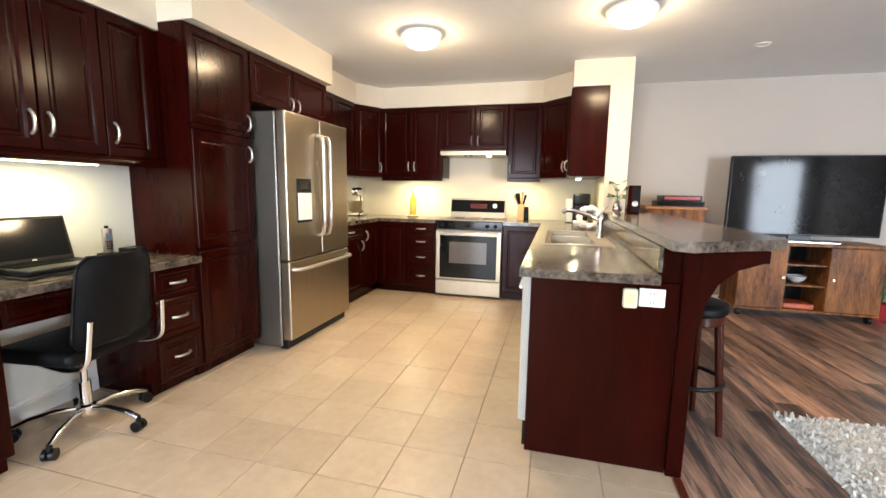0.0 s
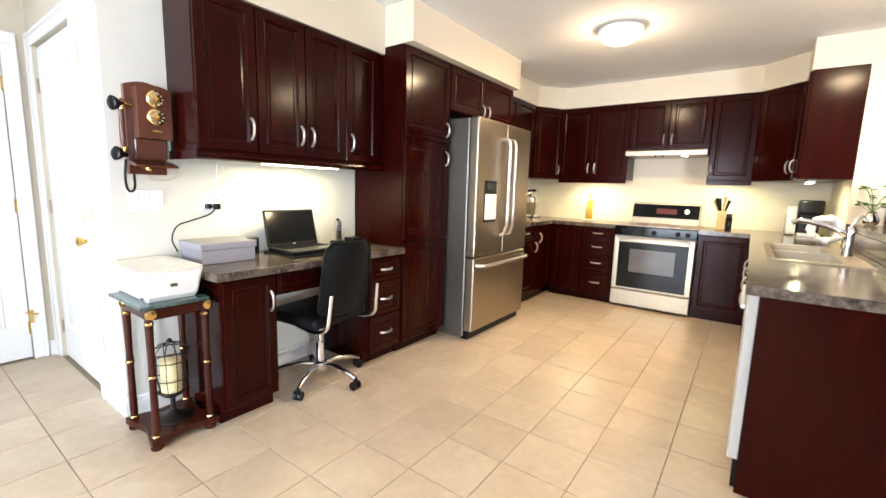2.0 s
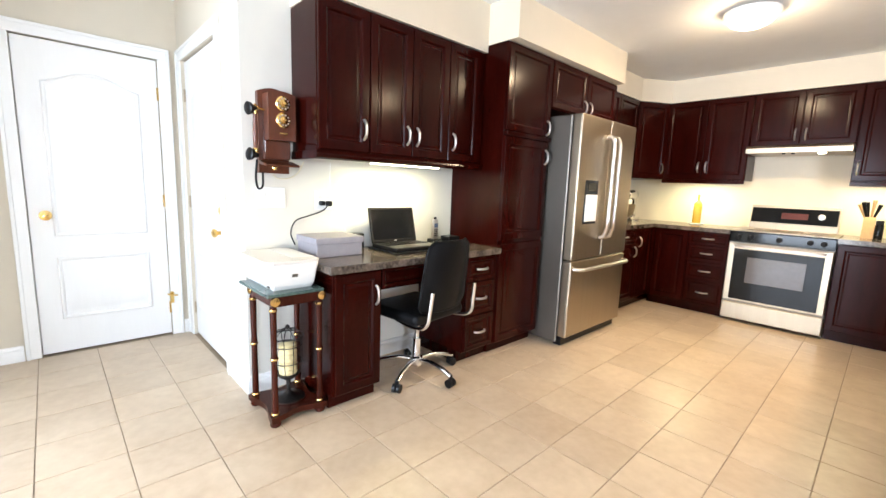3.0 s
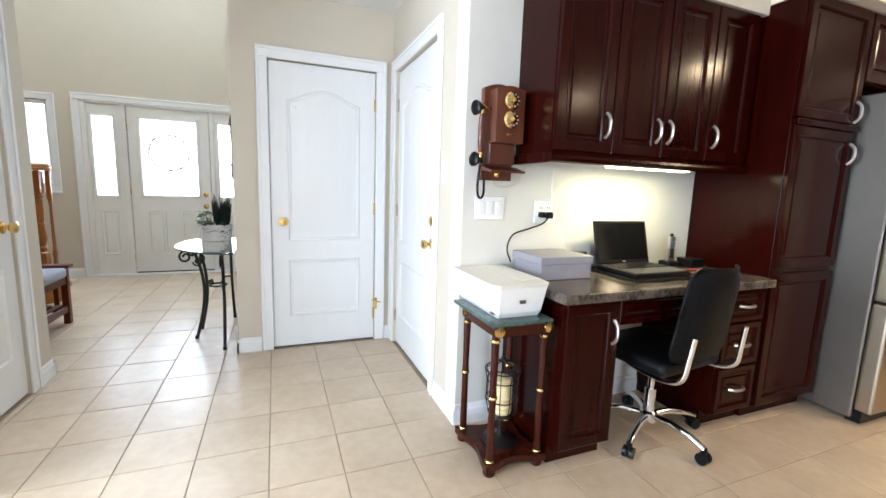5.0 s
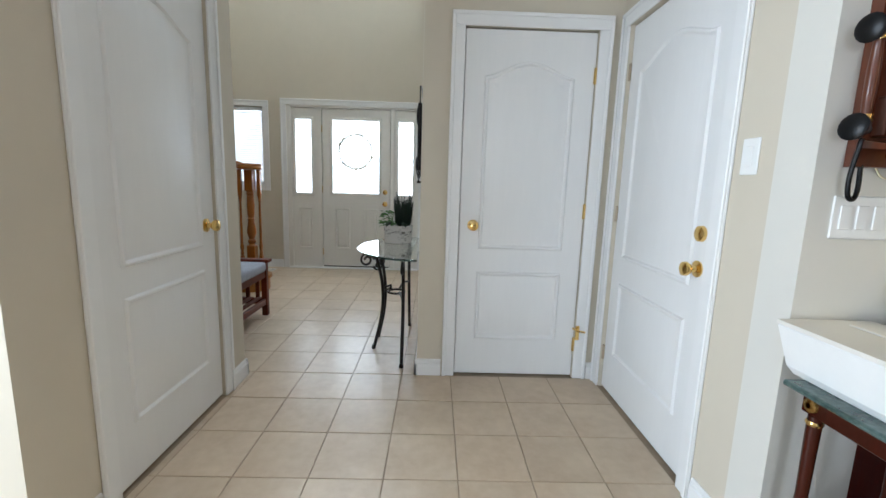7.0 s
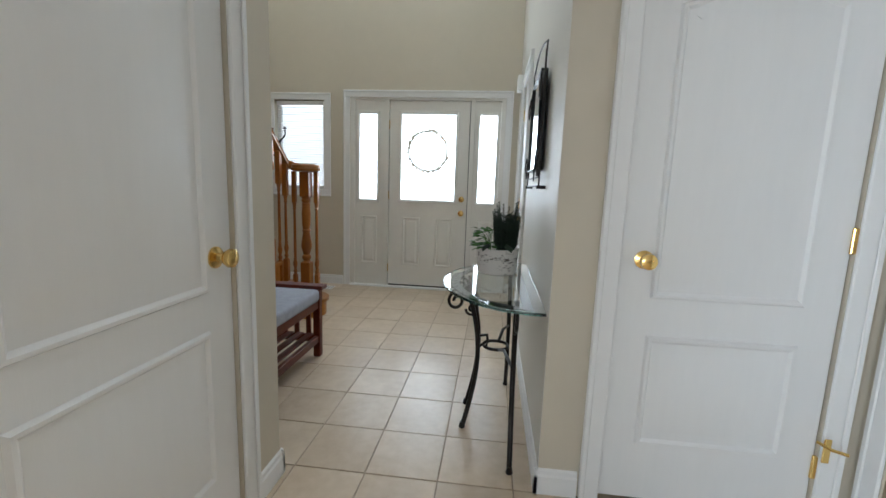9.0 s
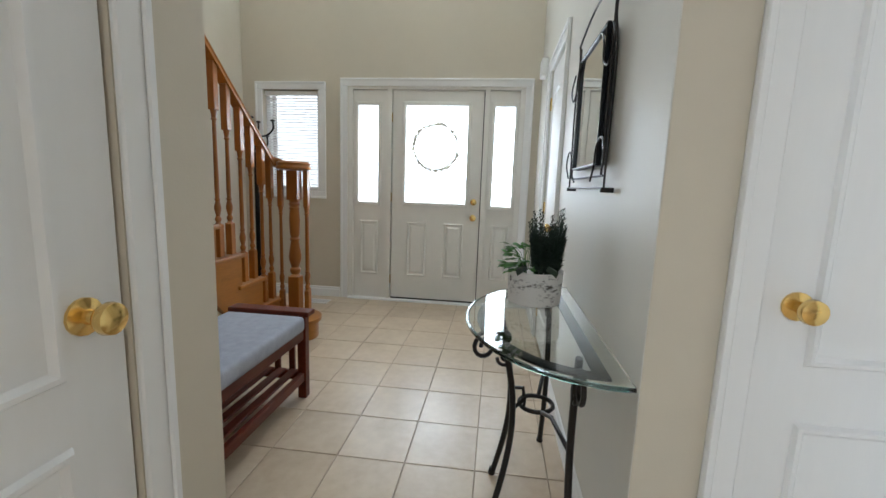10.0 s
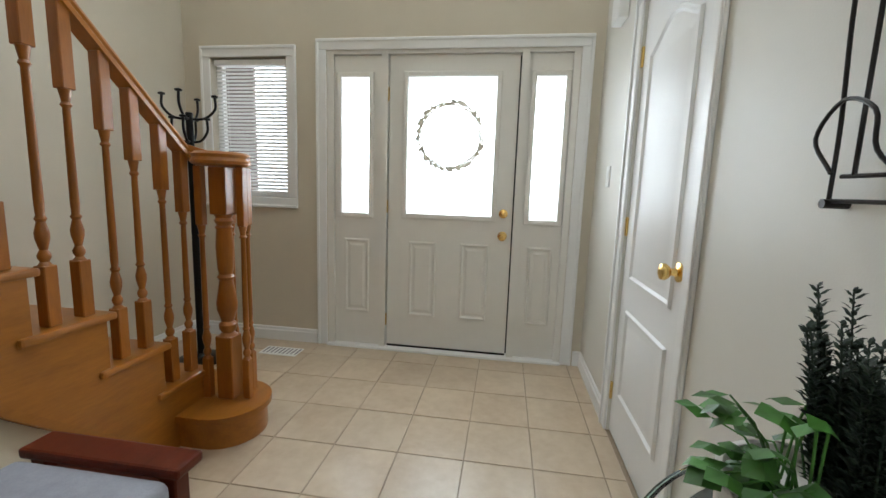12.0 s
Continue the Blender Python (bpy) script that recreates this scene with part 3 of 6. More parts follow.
def cabinet(name, bounds, side, fronts, label, toe=0.0, group=""):
    x0, x1, y0, y1, z0, z1 = bounds
    plane = {"+x": x1, "-x": x0, "+y": y1, "-y": y0}[side]
    to = facing(side, plane)
    c = thing(name, ((x0 + x1) / 2, (y0 + y1) / 2, z0), label, "cabinet", group)
    part("body", box(x0, x1, y0, y1, z0 + toe, z1, 0.0015), CHERRY, c)
    if toe:
        q = [x0, x1, y0, y1]
        i = {"+x": 1, "-x": 0, "+y": 3, "-y": 2}[side]
        q[i] += -0.05 if side[0] == "+" else 0.05
        part("toe_kick", box(*q, z0, z0 + toe), CHERRY, c)
    for f in fronts:
        front(c, to, *f)
    return c


UP = "wall cabinets"
BASE = "base cabinets"
# desk wall: upper cabinets
XU = -2.385
cabinet("wall_cabinet", (XD, XU, 0.868, 1.185, 1.40, 2.17), "+x", [(0.87, 1.185, 1.405, 2.165, (1.145, 1.53))], "dark cherry wall cabinet above the desk, single door", 0, UP)
cabinet("wall_cabinet", (XD, XU, 1.187, 1.80, 1.40, 2.17), "+x", [(1.187, 1.492, 1.405, 2.165, (1.455, 1.53)), (1.494, 1.80, 1.405, 2.165, (1.530, 1.53))], "dark cherry double door wall cabinet above the desk", 0, UP)
cabinet("wall_cabinet", (XD, XU, 1.802, 2.153, 1.40, 2.17), "+x", [(1.802, 2.10, 1.405, 2.165, (1.845, 1.53))], "dark cherry wall cabinet beside the tall pantry", 0, UP)
lm = prism([(0.285, 0), (0.30, 0), (0.315, 0.008), (0.322, 0.02), (0.318, 0.032), (0.322, 0.045), (0.285, 0.045)], 0.858, 2.153, lambda u, v, w: (XD + u, w, 1.354 + v))
tagged(part("light_valance", lm, CHERRY, None, smooth=30), "dark cherry moulded valance under the desk wall cabinets", "moulding")
pt = cabinet("pantry_cabinet", (XD, -2.185, 2.157, 2.695, 0, 2.22), "+x", [(2.16, 2.69, 1.635, 2.215, (2.65, 1.70)), (2.16, 2.69, 0.86, 1.60, (2.65, 1.48)), (2.16, 2.69, 0.09, 0.835, None)], "tall dark cherry pantry cabinet beside the refrigerator", 0.08)
part("cornice", box(-2.186, -2.150, 2.157, 2.70, 1.60, 1.632, 0.006), CHERRY, pt)
cabinet("wall_cabinet", (XD, -2.185, 2.70, 3.755, 1.86, 2.22), "+x", [(2.70, 3.225, 1.865, 2.215, (3.18, 1.93)), (3.227, 3.755, 1.865, 2.215, (3.27, 1.93))], "dark cherry double door cabinet above the refrigerator", 0, UP)
part("side_panel", box(XD, -2.19, 3.735, 3.755, 0.0, 1.86), CHERRY, pt)

# desk
cabinet("desk_cabinet", (XD, -2.20, 0.858, 1.155, 0, 0.768), "+x", [(0.862, 1.152, 0.09, 0.76, (1.115, 0.62))], "dark cherry desk base cabinet with one door", 0.08, BASE)
cabinet("desk_drawer_cabinet", (XD, -2.20, 1.845, 2.153, 0, 0.768), "+x",
        [(1.85, 2.15, 0.585, 0.76, (2.0, 0.675, False), "drawer", 0.035), (1.85, 2.15, 0.345, 0.58, (2.0, 0.465, False), "drawer", 0.04), (1.85, 2.15, 0.09, 0.34, (2.0, 0.22, False), "drawer", 0.04)], "dark cherry desk drawer stack with three drawers", 0.08, BASE)
cabinet("desk_apron", (XD + 0.02, -2.22, 1.157, 1.843, 0.63, 0.768), "+x", [(1.17, 1.83, 0.64, 0.762, None, "drawer", 0.03)], "dark cherry shallow pencil drawer under the desk top")
tagged(part("desk_worktop", box(XD + 0.001, -2.14, 0.818, 2.154, 0.77, 0.812, 0.006, None, 2), STONE), "dark mottled stone laminate desk top", "worktop")

# refrigerator
fr = thing("refrigerator", (-2.3, 3.18, 0), "stainless steel french door refrigerator with bottom freezer", "refrigerator")
part("body", box(XD + 0.02, -1.99, 2.715, 3.655, 0.02, 1.80, 0.008), STEELD, fr, "matt grey side of the refrigerator")
fl = part("door", box(-1.985, -1.905, 2.718, 3.182, 0.70, 1.805, 0.014, None, 3), STEEL, fr)
f2 = part("door", box(-1.985, -1.905, 3.188, 3.652, 0.70, 1.805, 0.014, None, 3), STEEL, fr)
fz = part("freezer_drawer", box(-1.985, -1.905, 2.718, 3.652, 0.075, 0.690, 0.014, None, 3), STEEL, fr)
part("kick_grille", box(-2.02, -1.95, 2.73, 3.64, 0.0, 0.07, 0.004), BLACK, fr)


def bow(pts, r):
    bm = tube(pts, r, None, 10)
    return bm


for d, y in ((fl, 3.135), (f2, 3.235)):
    part("handle", bow([(-1.905, y, 0.86), (-1.865, y, 0.87), (-1.848, y, 0.93)] + [(-1.842, y, 0.93 + 0.66 * k / 8) for k in range(9)] + [(-1.848, y, 1.63), (-1.865, y, 1.665), (-1.905, y, 1.67)], 0.016), NICKEL, d, "long satin metal handle", 50)
part("handle", bow([(-1.905, 2.76, 0.63), (-1.865, 2.765, 0.63), (-1.845, 2.80, 0.63)] + [(-1.84, 2.85 + 0.67 * k / 8, 0.63) for k in range(9)] + [(-1.845, 3.57, 0.63), (-1.865, 3.605, 0.63), (-1.905, 3.61, 0.63)], 0.016), NICKEL, fz, "long satin metal handle", 50)
dsp = part("water_dispenser", box(-1.906, -1.901, 2.835, 3.035, 0.98, 1.32, 0.002), BLACK, fl, "black water dispenser recess")
part("dispenser_tray", box(-1.901, -1.893, 2.845, 3.025, 1.0, 1.21, 0.003), PLASTW, dsp, "pale dispenser recess")
part("dispenser_display", box(-1.901, -1.897, 2.875, 2.995, 1.24, 1.30, 0.002), BGLASS, dsp)

# kitchen base run along the left and back walls
XL = -2.10
YF = 4.775
cabinet("base_cabinet", (XD, XL, 3.757, 4.35, 0, 0.865), "+x", [(3.76, 4.35, 0.72, 0.86, (4.05, 0.79, False), "drawer", 0.035), (3.76, 4.35, 0.10, 0.715, (4.30, 0.62))], "dark cherry base cabinet beside the refrigerator", 0.09, BASE)
cabinet("corner_base_cabinet", (XD, XL, 4.352, YB, 0, 0.865), "+x", [(4.36, 4.755, 0.10, 0.86, (4.41, 0.72))], "dark cherry corner base cabinet", 0.09, BASE)
cabinet("base_cabinet", (XL + 0.002, -1.71, YF, YB, 0, 0.865), "-y", [(-2.05, -1.715, 0.10, 0.86, None)], "dark cherry base cabinet with plain door by the corner", 0.09, BASE)
cabinet("drawer_cabinet", (-1.708, -1.347, YF, YB, 0, 0.865), "-y", [(-1.705, -1.35, a, b, (-1.527, (a + b) / 2, False), "drawer", 0.035) for a, b in ((0.73, 0.86), (0.555, 0.725), (0.36, 0.55), (0.10, 0.355))], "dark cherry four drawer base cabinet beside the stove", 0.09, BASE)
cabinet("base_cabinet", (-0.553, -0.10, YF, YB, 0, 0.865), "-y", [(-0.55, -0.11, 0.10, 0.86, None)], "dark cherry base cabinet between stove and peninsula", 0.09, BASE)
# peninsula
pen = cabinet("peninsula_cabinet", (-0.098, 0.44, 2.58, YB, 0, 0.865), "-x", [(a, b, 0.10, 0.86, (a + 0.06, 0.7)) for a, b in ((2.60, 3.05), (3.05, 3.50), (3.50, 3.95), (3.95, 4.40))], "dark cherry peninsula cabinets under the sink", 0.09, BASE)
part("end_panel", box(-0.085, 0.534, 1.945, 1.972, 0, 0.865, 0.002), CHERRY, pen, "dark cherry end panel")
dw = thing("dishwasher", (0.15, 2.28, 0), "white front dishwasher built into the peninsula", "dishwasher")
part("body", box(-0.08, 0.42, 1.976, 2.575, 0.1, 0.862), BLACK, dw)
part("door", box(-0.125, -0.082, 1.978, 2.573, 0.13, 0.862, 0.006), mat("pale_grey_enamel", (0.50, 0.48, 0.44), 0.35, vary=0.04), dw, "pale grey-white enamel door")
part("kick_plate", box(-0.10, -0.04, 1.99, 2.56, 0.0, 0.125), BLACK, dw)
part("handle", box(-0.145, -0.126, 2.02, 2.53, 0.78, 0.80, 0.006), PLASTW, dw)
kw = thing("bar_wall", (0.5, 3.1, 0), "dark cherry clad knee wall carrying the raised bar", "bar wall")
part("panel", box(0.46, 0.585, 1.974, 4.365, 0, 1.022), CHERRY, kw)
part("end_post", box(0.535, 0.60, 1.925, 1.945, 0, 1.022, 0.003), CHERRY, kw)
part("corbel", prism([(0, 0), (0, -0.34), (0.03, -0.34), (0.045, -0.24), (0.085, -0.15), (0.15, -0.085), (0.24, -0.05), (0.26, -0.05), (0.26, 0)], 1.95, 1.99, lambda u, v, w: (0.587 + u, w, 1.021 + v)), CHERRY, kw, smooth=30)
part("backsplash", box(0.442, 0.458, 1.95, 4.365, 0.912, 1.022), STONE, kw, "dark stone laminate backsplash")
tagged(part("bar_counter", prism([(0.45, 1.80), (0.52, 1.765), (0.93, 2.02), (0.95, 2.08), (0.95, 4.36), (0.45, 4.36)], 1.024, 1.066), STONE), "raised dark mottled stone laminate bar top", "worktop")

# continuous worktop with a hole for the sink
bm = bmesh.new()
for q in ((XD + .001, XL + 0.03, 3.757, YB - .001), (XL + 0.03, -1.345, YF - 0.03, YB - .001), (-0.555, -0.135, YF - 0.03, YB - .001), (-0.135, 0.441, 3.84, YB - .001), (-0.135, -0.03, 2.84, 3.84), (0.33, 0.441, 2.84, 3.84), (-0.135, 0.441, 1.88, 2.84)):
    box(q[0], q[1], q[2], q[3], 0.868, 0.908, 0, bm)
bmesh.ops.remove_doubles(bm, verts=bm.verts, dist=0.0005)
tagged(part("kitchen_worktop", bm, STONE), "dark mottled stone laminate kitchen worktop", "worktop")
sk = thing("kitchen_sink", (0.15, 3.34, 0.9), "stainless steel double bowl sink set in the worktop", "sink")
bm = bmesh.new()
for q in ((-0.05, 0.38, 2.80, 2.86), (-0.05, 0.38, 3.80, 3.86), (-0.05, -0.015, 2.86, 3.80), (0.27, 0.38, 2.86, 3.80), (-0.015, 0.27, 3.32, 3.35)):
    box(*q, 0.909, 0.915, 0, bm)
part("rim", bm, STEEL, sk)
for a, b in ((2.86, 3.32), (3.35, 3.80)):
    part("bowl", stack(rect(-0.015, 0.27, a, b), [(0, 0.912), (0.01, 0.76), (0.05, 0.745)], lambda u, v, w: (u, v, w)), STEEL, sk)
tp = thing("kitchen_tap", (0.33, 3.33, 0.915), "chrome single lever pull-out kitchen tap", "tap")
part("base", lathe(0.335, 3.33, [(0.03, 0.915), (0.03, 0.925), (0.024, 0.935), (0.023, 1.03), (0.026, 1.06), (0.014, 1.09)]), CHROME, tp, smooth=40)
part("spout", tube(eased([(0.335, 3.33, 1.03), (0.27, 3.31, 1.07), (0.18, 3.29, 1.10), (0.10, 3.27, 1.115), (0.06, 3.26, 1.10)]), 0.016), CHROME, tp, smooth=50)
part("lever", tube([(0.335, 3.33, 1.09), (0.36, 3.36, 1.13), (0.39, 3.40, 1.155)], 0.008), CHROME, tp, smooth=50)

# stove
st = thing("electric_range", (-0.95, 5.05, 0), "stainless steel electric range with black glass oven door", "stove")
part("body", box(-1.342, -0.558, 4.77, YB - 0.01, 0.02, 0.905, 0.004), STEELD, st)
part("cooktop", box(-1.344, -0.556, 4.75, 5.30, 0.905, 0.918, 0.004), STEEL, st)
for x, y, r in ((-1.15, 4.92, 0.10), (-0.75, 4.92, 0.08), (-1.15, 5.17, 0.08), (-0.75, 5.17, 0.10)):
    part("burner", lathe(x, y, [(r, 0.918), (r, 0.9205), (r - .012, 0.9205)], None, 28), BGLASS, st)
part("control_strip", box(-1.342, -0.558, 4.742, 4.77, 0.80, 0.902, 0.006), BGLASS, st)
for x in (-1.26, -1.17, -0.95, -0.73, -0.64):
    part("knob", turned((x, 4.742, 0.85), (0, -1, 0), [(0.024, 0), (0.022, 0.02), (0.012, 0.026)]), BLACK, st, smooth=40)
od = part("oven_door", box(-1.338, -0.562, 4.728, 4.77, 0.215, 0.79, 0.008), STEEL, st)
part("oven_glass", box(-1.285, -0.615, 4.7245, 4.729, 0.235, 0.735, 0.002), BGLASS, od, "black glass front")
part("oven_window", box(-1.17, -0.73, 4.7225, 4.725, 0.41, 0.66, 0.001), mat("oven_window_glass", (0.10, 0.09, 0.09), 0.1, vary=0.1), od, "grey oven window")
part("handle", tube([(-1.28, 4.728, 0.762), (-1.27, 4.68, 0.762), (-1.2, 4.675, 0.762), (-0.7, 4.675, 0.762), (-0.63, 4.68, 0.762), (-0.62, 4.728, 0.762)], 0.013), NICKEL, od, smooth=50)
part("storage_drawer", box(-1.338, -0.562, 4.735, 4.77, 0.03, 0.20, 0.008), STEEL, st)
bp = part("backguard", prism([(5.29, 0.918), (5.39, 0.918), (5.39, 1.16), (5.33, 1.16)], -1.30, -0.60, lambda u, v, w: (w, u, v)), STEEL, st)
part("control_panel", prism([(5.283, 0.985), (5.31, 0.985), (5.34, 1.135), (5.313, 1.135)], -1.29, -0.61, lambda u, v, w: (w, u, v)), BGLASS, bp, "black glass control panel")
part("display", prism([(5.289, 1.03), (5.30, 1.03), (5.312, 1.09), (5.301, 1.09)], -1.04, -0.83, lambda u, v, w: (w, u, v)), mat("dim_red_display", (0.09, 0.015, 0.012), 0.2), bp)
part("dial", turned((-0.73, 5.298, 1.065), (0, -1, 0.2), [(0.03, 0), (0.028, 0.012), (0.015, 0.016)]), NICKEL, bp, smooth=40)

# wall cabinets
YU = 5.07
cabinet("wall_cabinet", (XD, -2.36, 3.762, 4.70, 1.405, 2.25), "+x", [(3.77, 4.23, 1.41, 2.245, (4.18, 1.52)), (4.23, 4.69, 1.41, 2.245, (4.28, 1.52))], "dark cherry double door wall cabinet past the refrigerator", 0, UP)


def corner_unit(name, poly, a, b, z0, z1, hu, label):
    c = thing(name, (*poly[0], z0), label, "cabinet", UP)
    part("body", prism(poly, z0, z1), CHERRY, c)
    a, b = Vector(a), Vector(b)
    d = (b - a).normalized()
    nrm = Vector((d.y, -d.x))
    to = lambda u, v, w: (*(a + d * u + nrm * w), v)
    front(c, to, 0.01, (b - a).length - 0.01, z0 + 0.005, z1 - 0.005, (hu * (b - a).length, z0 + 0.12))


corner_unit("corner_wall_cabinet", [(XD, 4.702), (-2.36, 4.702), (-2.155, YU), (-2.155, YB), (XD, YB)], (-2.36, 4.702), (-2.155, YU), 1.405, 2.25, 0.88, "dark cherry diagonal corner wall cabinet")
cabinet("wall_cabinet", (-2.153, -1.352, YU, YB, 1.405, 2.25), "-y", [(-2.15, -1.752, 1.41, 2.245, (-1.79, 1.54)), (-1.752, -1.355, 1.41, 2.245, (-1.715, 1.54))], "dark cherry double door wall cabinet beside the range hood", 0, UP)
cabinet("wall_cabinet", (-1.35, -0.567, YU, YB, 1.735, 2.25), "-y", [(-1.347, -0.96, 1.74, 2.245, (-0.998, 1.84)), (-0.958, -0.57, 1.74, 2.245, (-0.92, 1.84))], "short dark cherry double door cabinet above the range hood", 0, UP)
cabinet("wall_cabinet", (-0.565, -0.182, YU, YB, 1.405, 2.25), "-y", [(-0.562, -0.185, 1.41, 2.245, (-0.53, 1.52))], "dark cherry single door wall cabinet beside the hood", 0, UP)
corner_unit("corner_wall_cabinet", [(-0.18, YU), (0.125, 4.765), (0.448, 4.765), (0.448, YB), (-0.18, YB)], (-0.18, YU), (0.125, 4.765), 1.405, 2.25, 0.86, "dark cherry diagonal corner wall cabinet by the wall end")
cabinet("wall_cabinet", (0.125, 0.448, 4.372, 4.763, 1.405, 2.25), "-x", [(4.376, 4.76, 1.41, 2.245, (4.72, 1.53))], "dark cherry wall cabinet with its glossy end panel showing", 0, UP)
val = bmesh.new()
box(-2.153, -1.352, YU - .022, YU + .0, 1.365, 1.404, .004, val)
tagged(part("light_valance", val, CHERRY), "dark cherry light rail under the wall cabinets", "moulding")
tagged(part("light_valance", box(-0.565, -0.182, YU - .022, YU, 1.365, 1.404, .004), CHERRY), "dark cherry light rail under the wall cabinets", "moulding")
hd = thing("range_hood", (-0.96, 5.2, 1.66), "slim stainless steel range hood above the stove", "range hood")
part("canopy", prism([(4.92, 1.665), (5.39, 1.665), (5.39, 1.733), (4.95, 1.733), (4.92, 1.71)], -1.345, -0.572, lambda u, v, w: (w, u, v)), STEEL, hd)
for x in (-1.05, -0.98):
    part("button", cyl((x, 4.96, 1.664), (x, 4.96, 1.650), 0.016, 0.012), BLACK, hd)
part("hood_lamp", lathe(-0.78, 5.02, [(0.03, 1.655), (0.03, 1.664), (0.01, 1.664)]), TUBE, hd)


def strip(x0, x1, y0, y1, z, power):
    t = thing("under_cabinet_light", ((x0 + x1) / 2, (y0 + y1) / 2, z), "lit white light strip under the wall cabinets", "lamp", "under cabinet lights")
    part("housing", box(x0 - .01, x1 + .01, y0 - .01, y1 + .01, z, z + 0.016, 0.003), PLASTW, t)
    part("tube", box(x0, x1, y0, y1, z - 0.008, z, 0.002), TUBE, t, "glowing strip")
    lamp("strip_light", "AREA", look(((x0 + x1) / 2, (y0 + y1) / 2, z - 0.012), ((x0 + x1) / 2, (y0 + y1) / 2, 0), 0), power, (1.0, 0.84, 0.42), x1 - x0, y1 - y0)


tagged(part("light_valance", box(XD + 0.001, XD + 0.284, 0.858, 0.876, 1.354, 1.399, 0.002), CHERRY), "dark cherry end of the valance under the desk wall cabinets", "moulding")
strip(-2.46, -2.42, 1.25, 1.78, 1.358, P_STRIP)
strip(-1.95, -1.55, 5.12, 5.16, 1.385, P_STRIP)
strip(-0.50, -0.24, 5.12, 5.16, 1.385, P_STRIP * 0.7)
strip(0.20, 0.24, 4.5, 4.75, 1.385, P_STRIP * 0.6)
strip(-2.50, -2.46, 4.3, 4.65, 1.385, P_STRIP * 0.6)

for lx, ly in ((-1.10, 3.40), (0.44, 3.27)):
    c = thing("ceiling_light", (lx, ly, H), "lit frosted glass dome ceiling light on a white ring", "ceiling light", "kitchen ceiling lights")
    part("ring", lathe(lx, ly, [(0.125, H - 0.001), (0.165, H - 0.012), (0.168, H - 0.03), (0.15, H - 0.042), (0.13, H - 0.042)], None, 32), PLASTW, c, smooth=40)
    sh = part("shade", lathe(lx, ly, [(0.145, H - 0.040), (0.140, H - 0.060), (0.120, H - 0.085), (0.08, H - 0.105), (0.03, H - 0.114), (0.0, H - 0.115)], None, 32), SHADE, c, "glowing frosted glass dome", 60)
    sh.visible_shadow = False
pl = thing("recessed_light", (1.60, 4.24, H), "small white round recessed ceiling light", "ceiling light")
part("trim_ring", lathe(1.60, 4.24, [(0.06, H - 0.001), (0.06, H - 0.008), (0.045, H - 0.010), (0.04, H - 0.002)], None, 24), PLASTW, pl, smooth=40)

# ---- staircase ----
Y1 = -2.518   # open face of the stairs
RUN = 0.240
stair = thing("staircase", (-5.0, -2.9, 0), "honey oak staircase with turned balusters", "staircase")
NT = 11
zt = [0.155] + [0.300 + 0.2075 * k for k in range(NT - 1)]
xt = [-6.247 + RUN * k for k in range(NT)]


def tread(k):
    x, z = xt[k], zt[k]
    bm = box(x - 0.03, x + RUN + 0.045, YS + 0.001, Y1 + 0.035, z - 0.028, z, 0.010, None, 2)
    part("tread", bm, OAK, stair)
    part("riser", box(x, x + 0.018, YS + 0.001, Y1 - 0.001, (zt[k - 1] if k else 0) + 0.001, z - 0.029), OAK, stair)


for k in range(1, NT):
    tread(k)
# rounded starting step
outline = [(-5.805, YS + 0.001)] + arc(-6.005, -2.385, 0.20, 0, 180, 18) + [(xt[0] - 0.03, -2.62), (xt[0] - 0.03, YS + 0.001)]
part("starting_step", prism(inset(outline, 0.022), 0.0, 0.128), OAK, stair, smooth=40)
part("starting_tread", prism(outline, 0.129, 0.157), OAK, stair, smooth=40)
# cut stringer board
low = lambda x: 0.459 + 0.9 * (x + 5.272)
prof = [(-5.782, 0.0)] + [(xt[NT - 1] + RUN, low(xt[NT - 1] + RUN))]
topo = []
for k in range(NT - 1, 0, -1):
    topo += [(xt[k] + RUN, zt[k] - 0.029), (xt[k], zt[k] - 0.029)]
prof += topo + [(xt[1], 0.0)]
part("stringer", prism(prof, Y1, Y1 + 0.018, lambda u, v, w: (u, w, v)), OAK, stair)
bm = bmesh.new()
for off, wid, dep in ((0.0, 0.035, 0.035), (-0.018, 0.022, 0.028)):
    a, b = -5.742, xt[NT - 1] + RUN
    prism([(a, low(a) + off - wid), (b, low(b) + off - wid), (b, low(b) + off), (a, low(a) + off)], Y1 + 0.001, Y1 + dep, lambda u, v, w: (u, w, v), bm)
part("stringer_moulding", bm, OAK, stair)
structure("wall_under_stairs", prism([(-5.765, 0.0), (-2.8, 0.0), (-2.8, 2.45), (-3.045, 2.45)], Y1 - 0.10, Y1 - 0.002, lambda u, v, w: (u, w, v)), CREAM, "pale painted triangular wall under the staircase", "wall")
rail_z = lambda x: 1.300 + 0.885 * (x + 6.02)


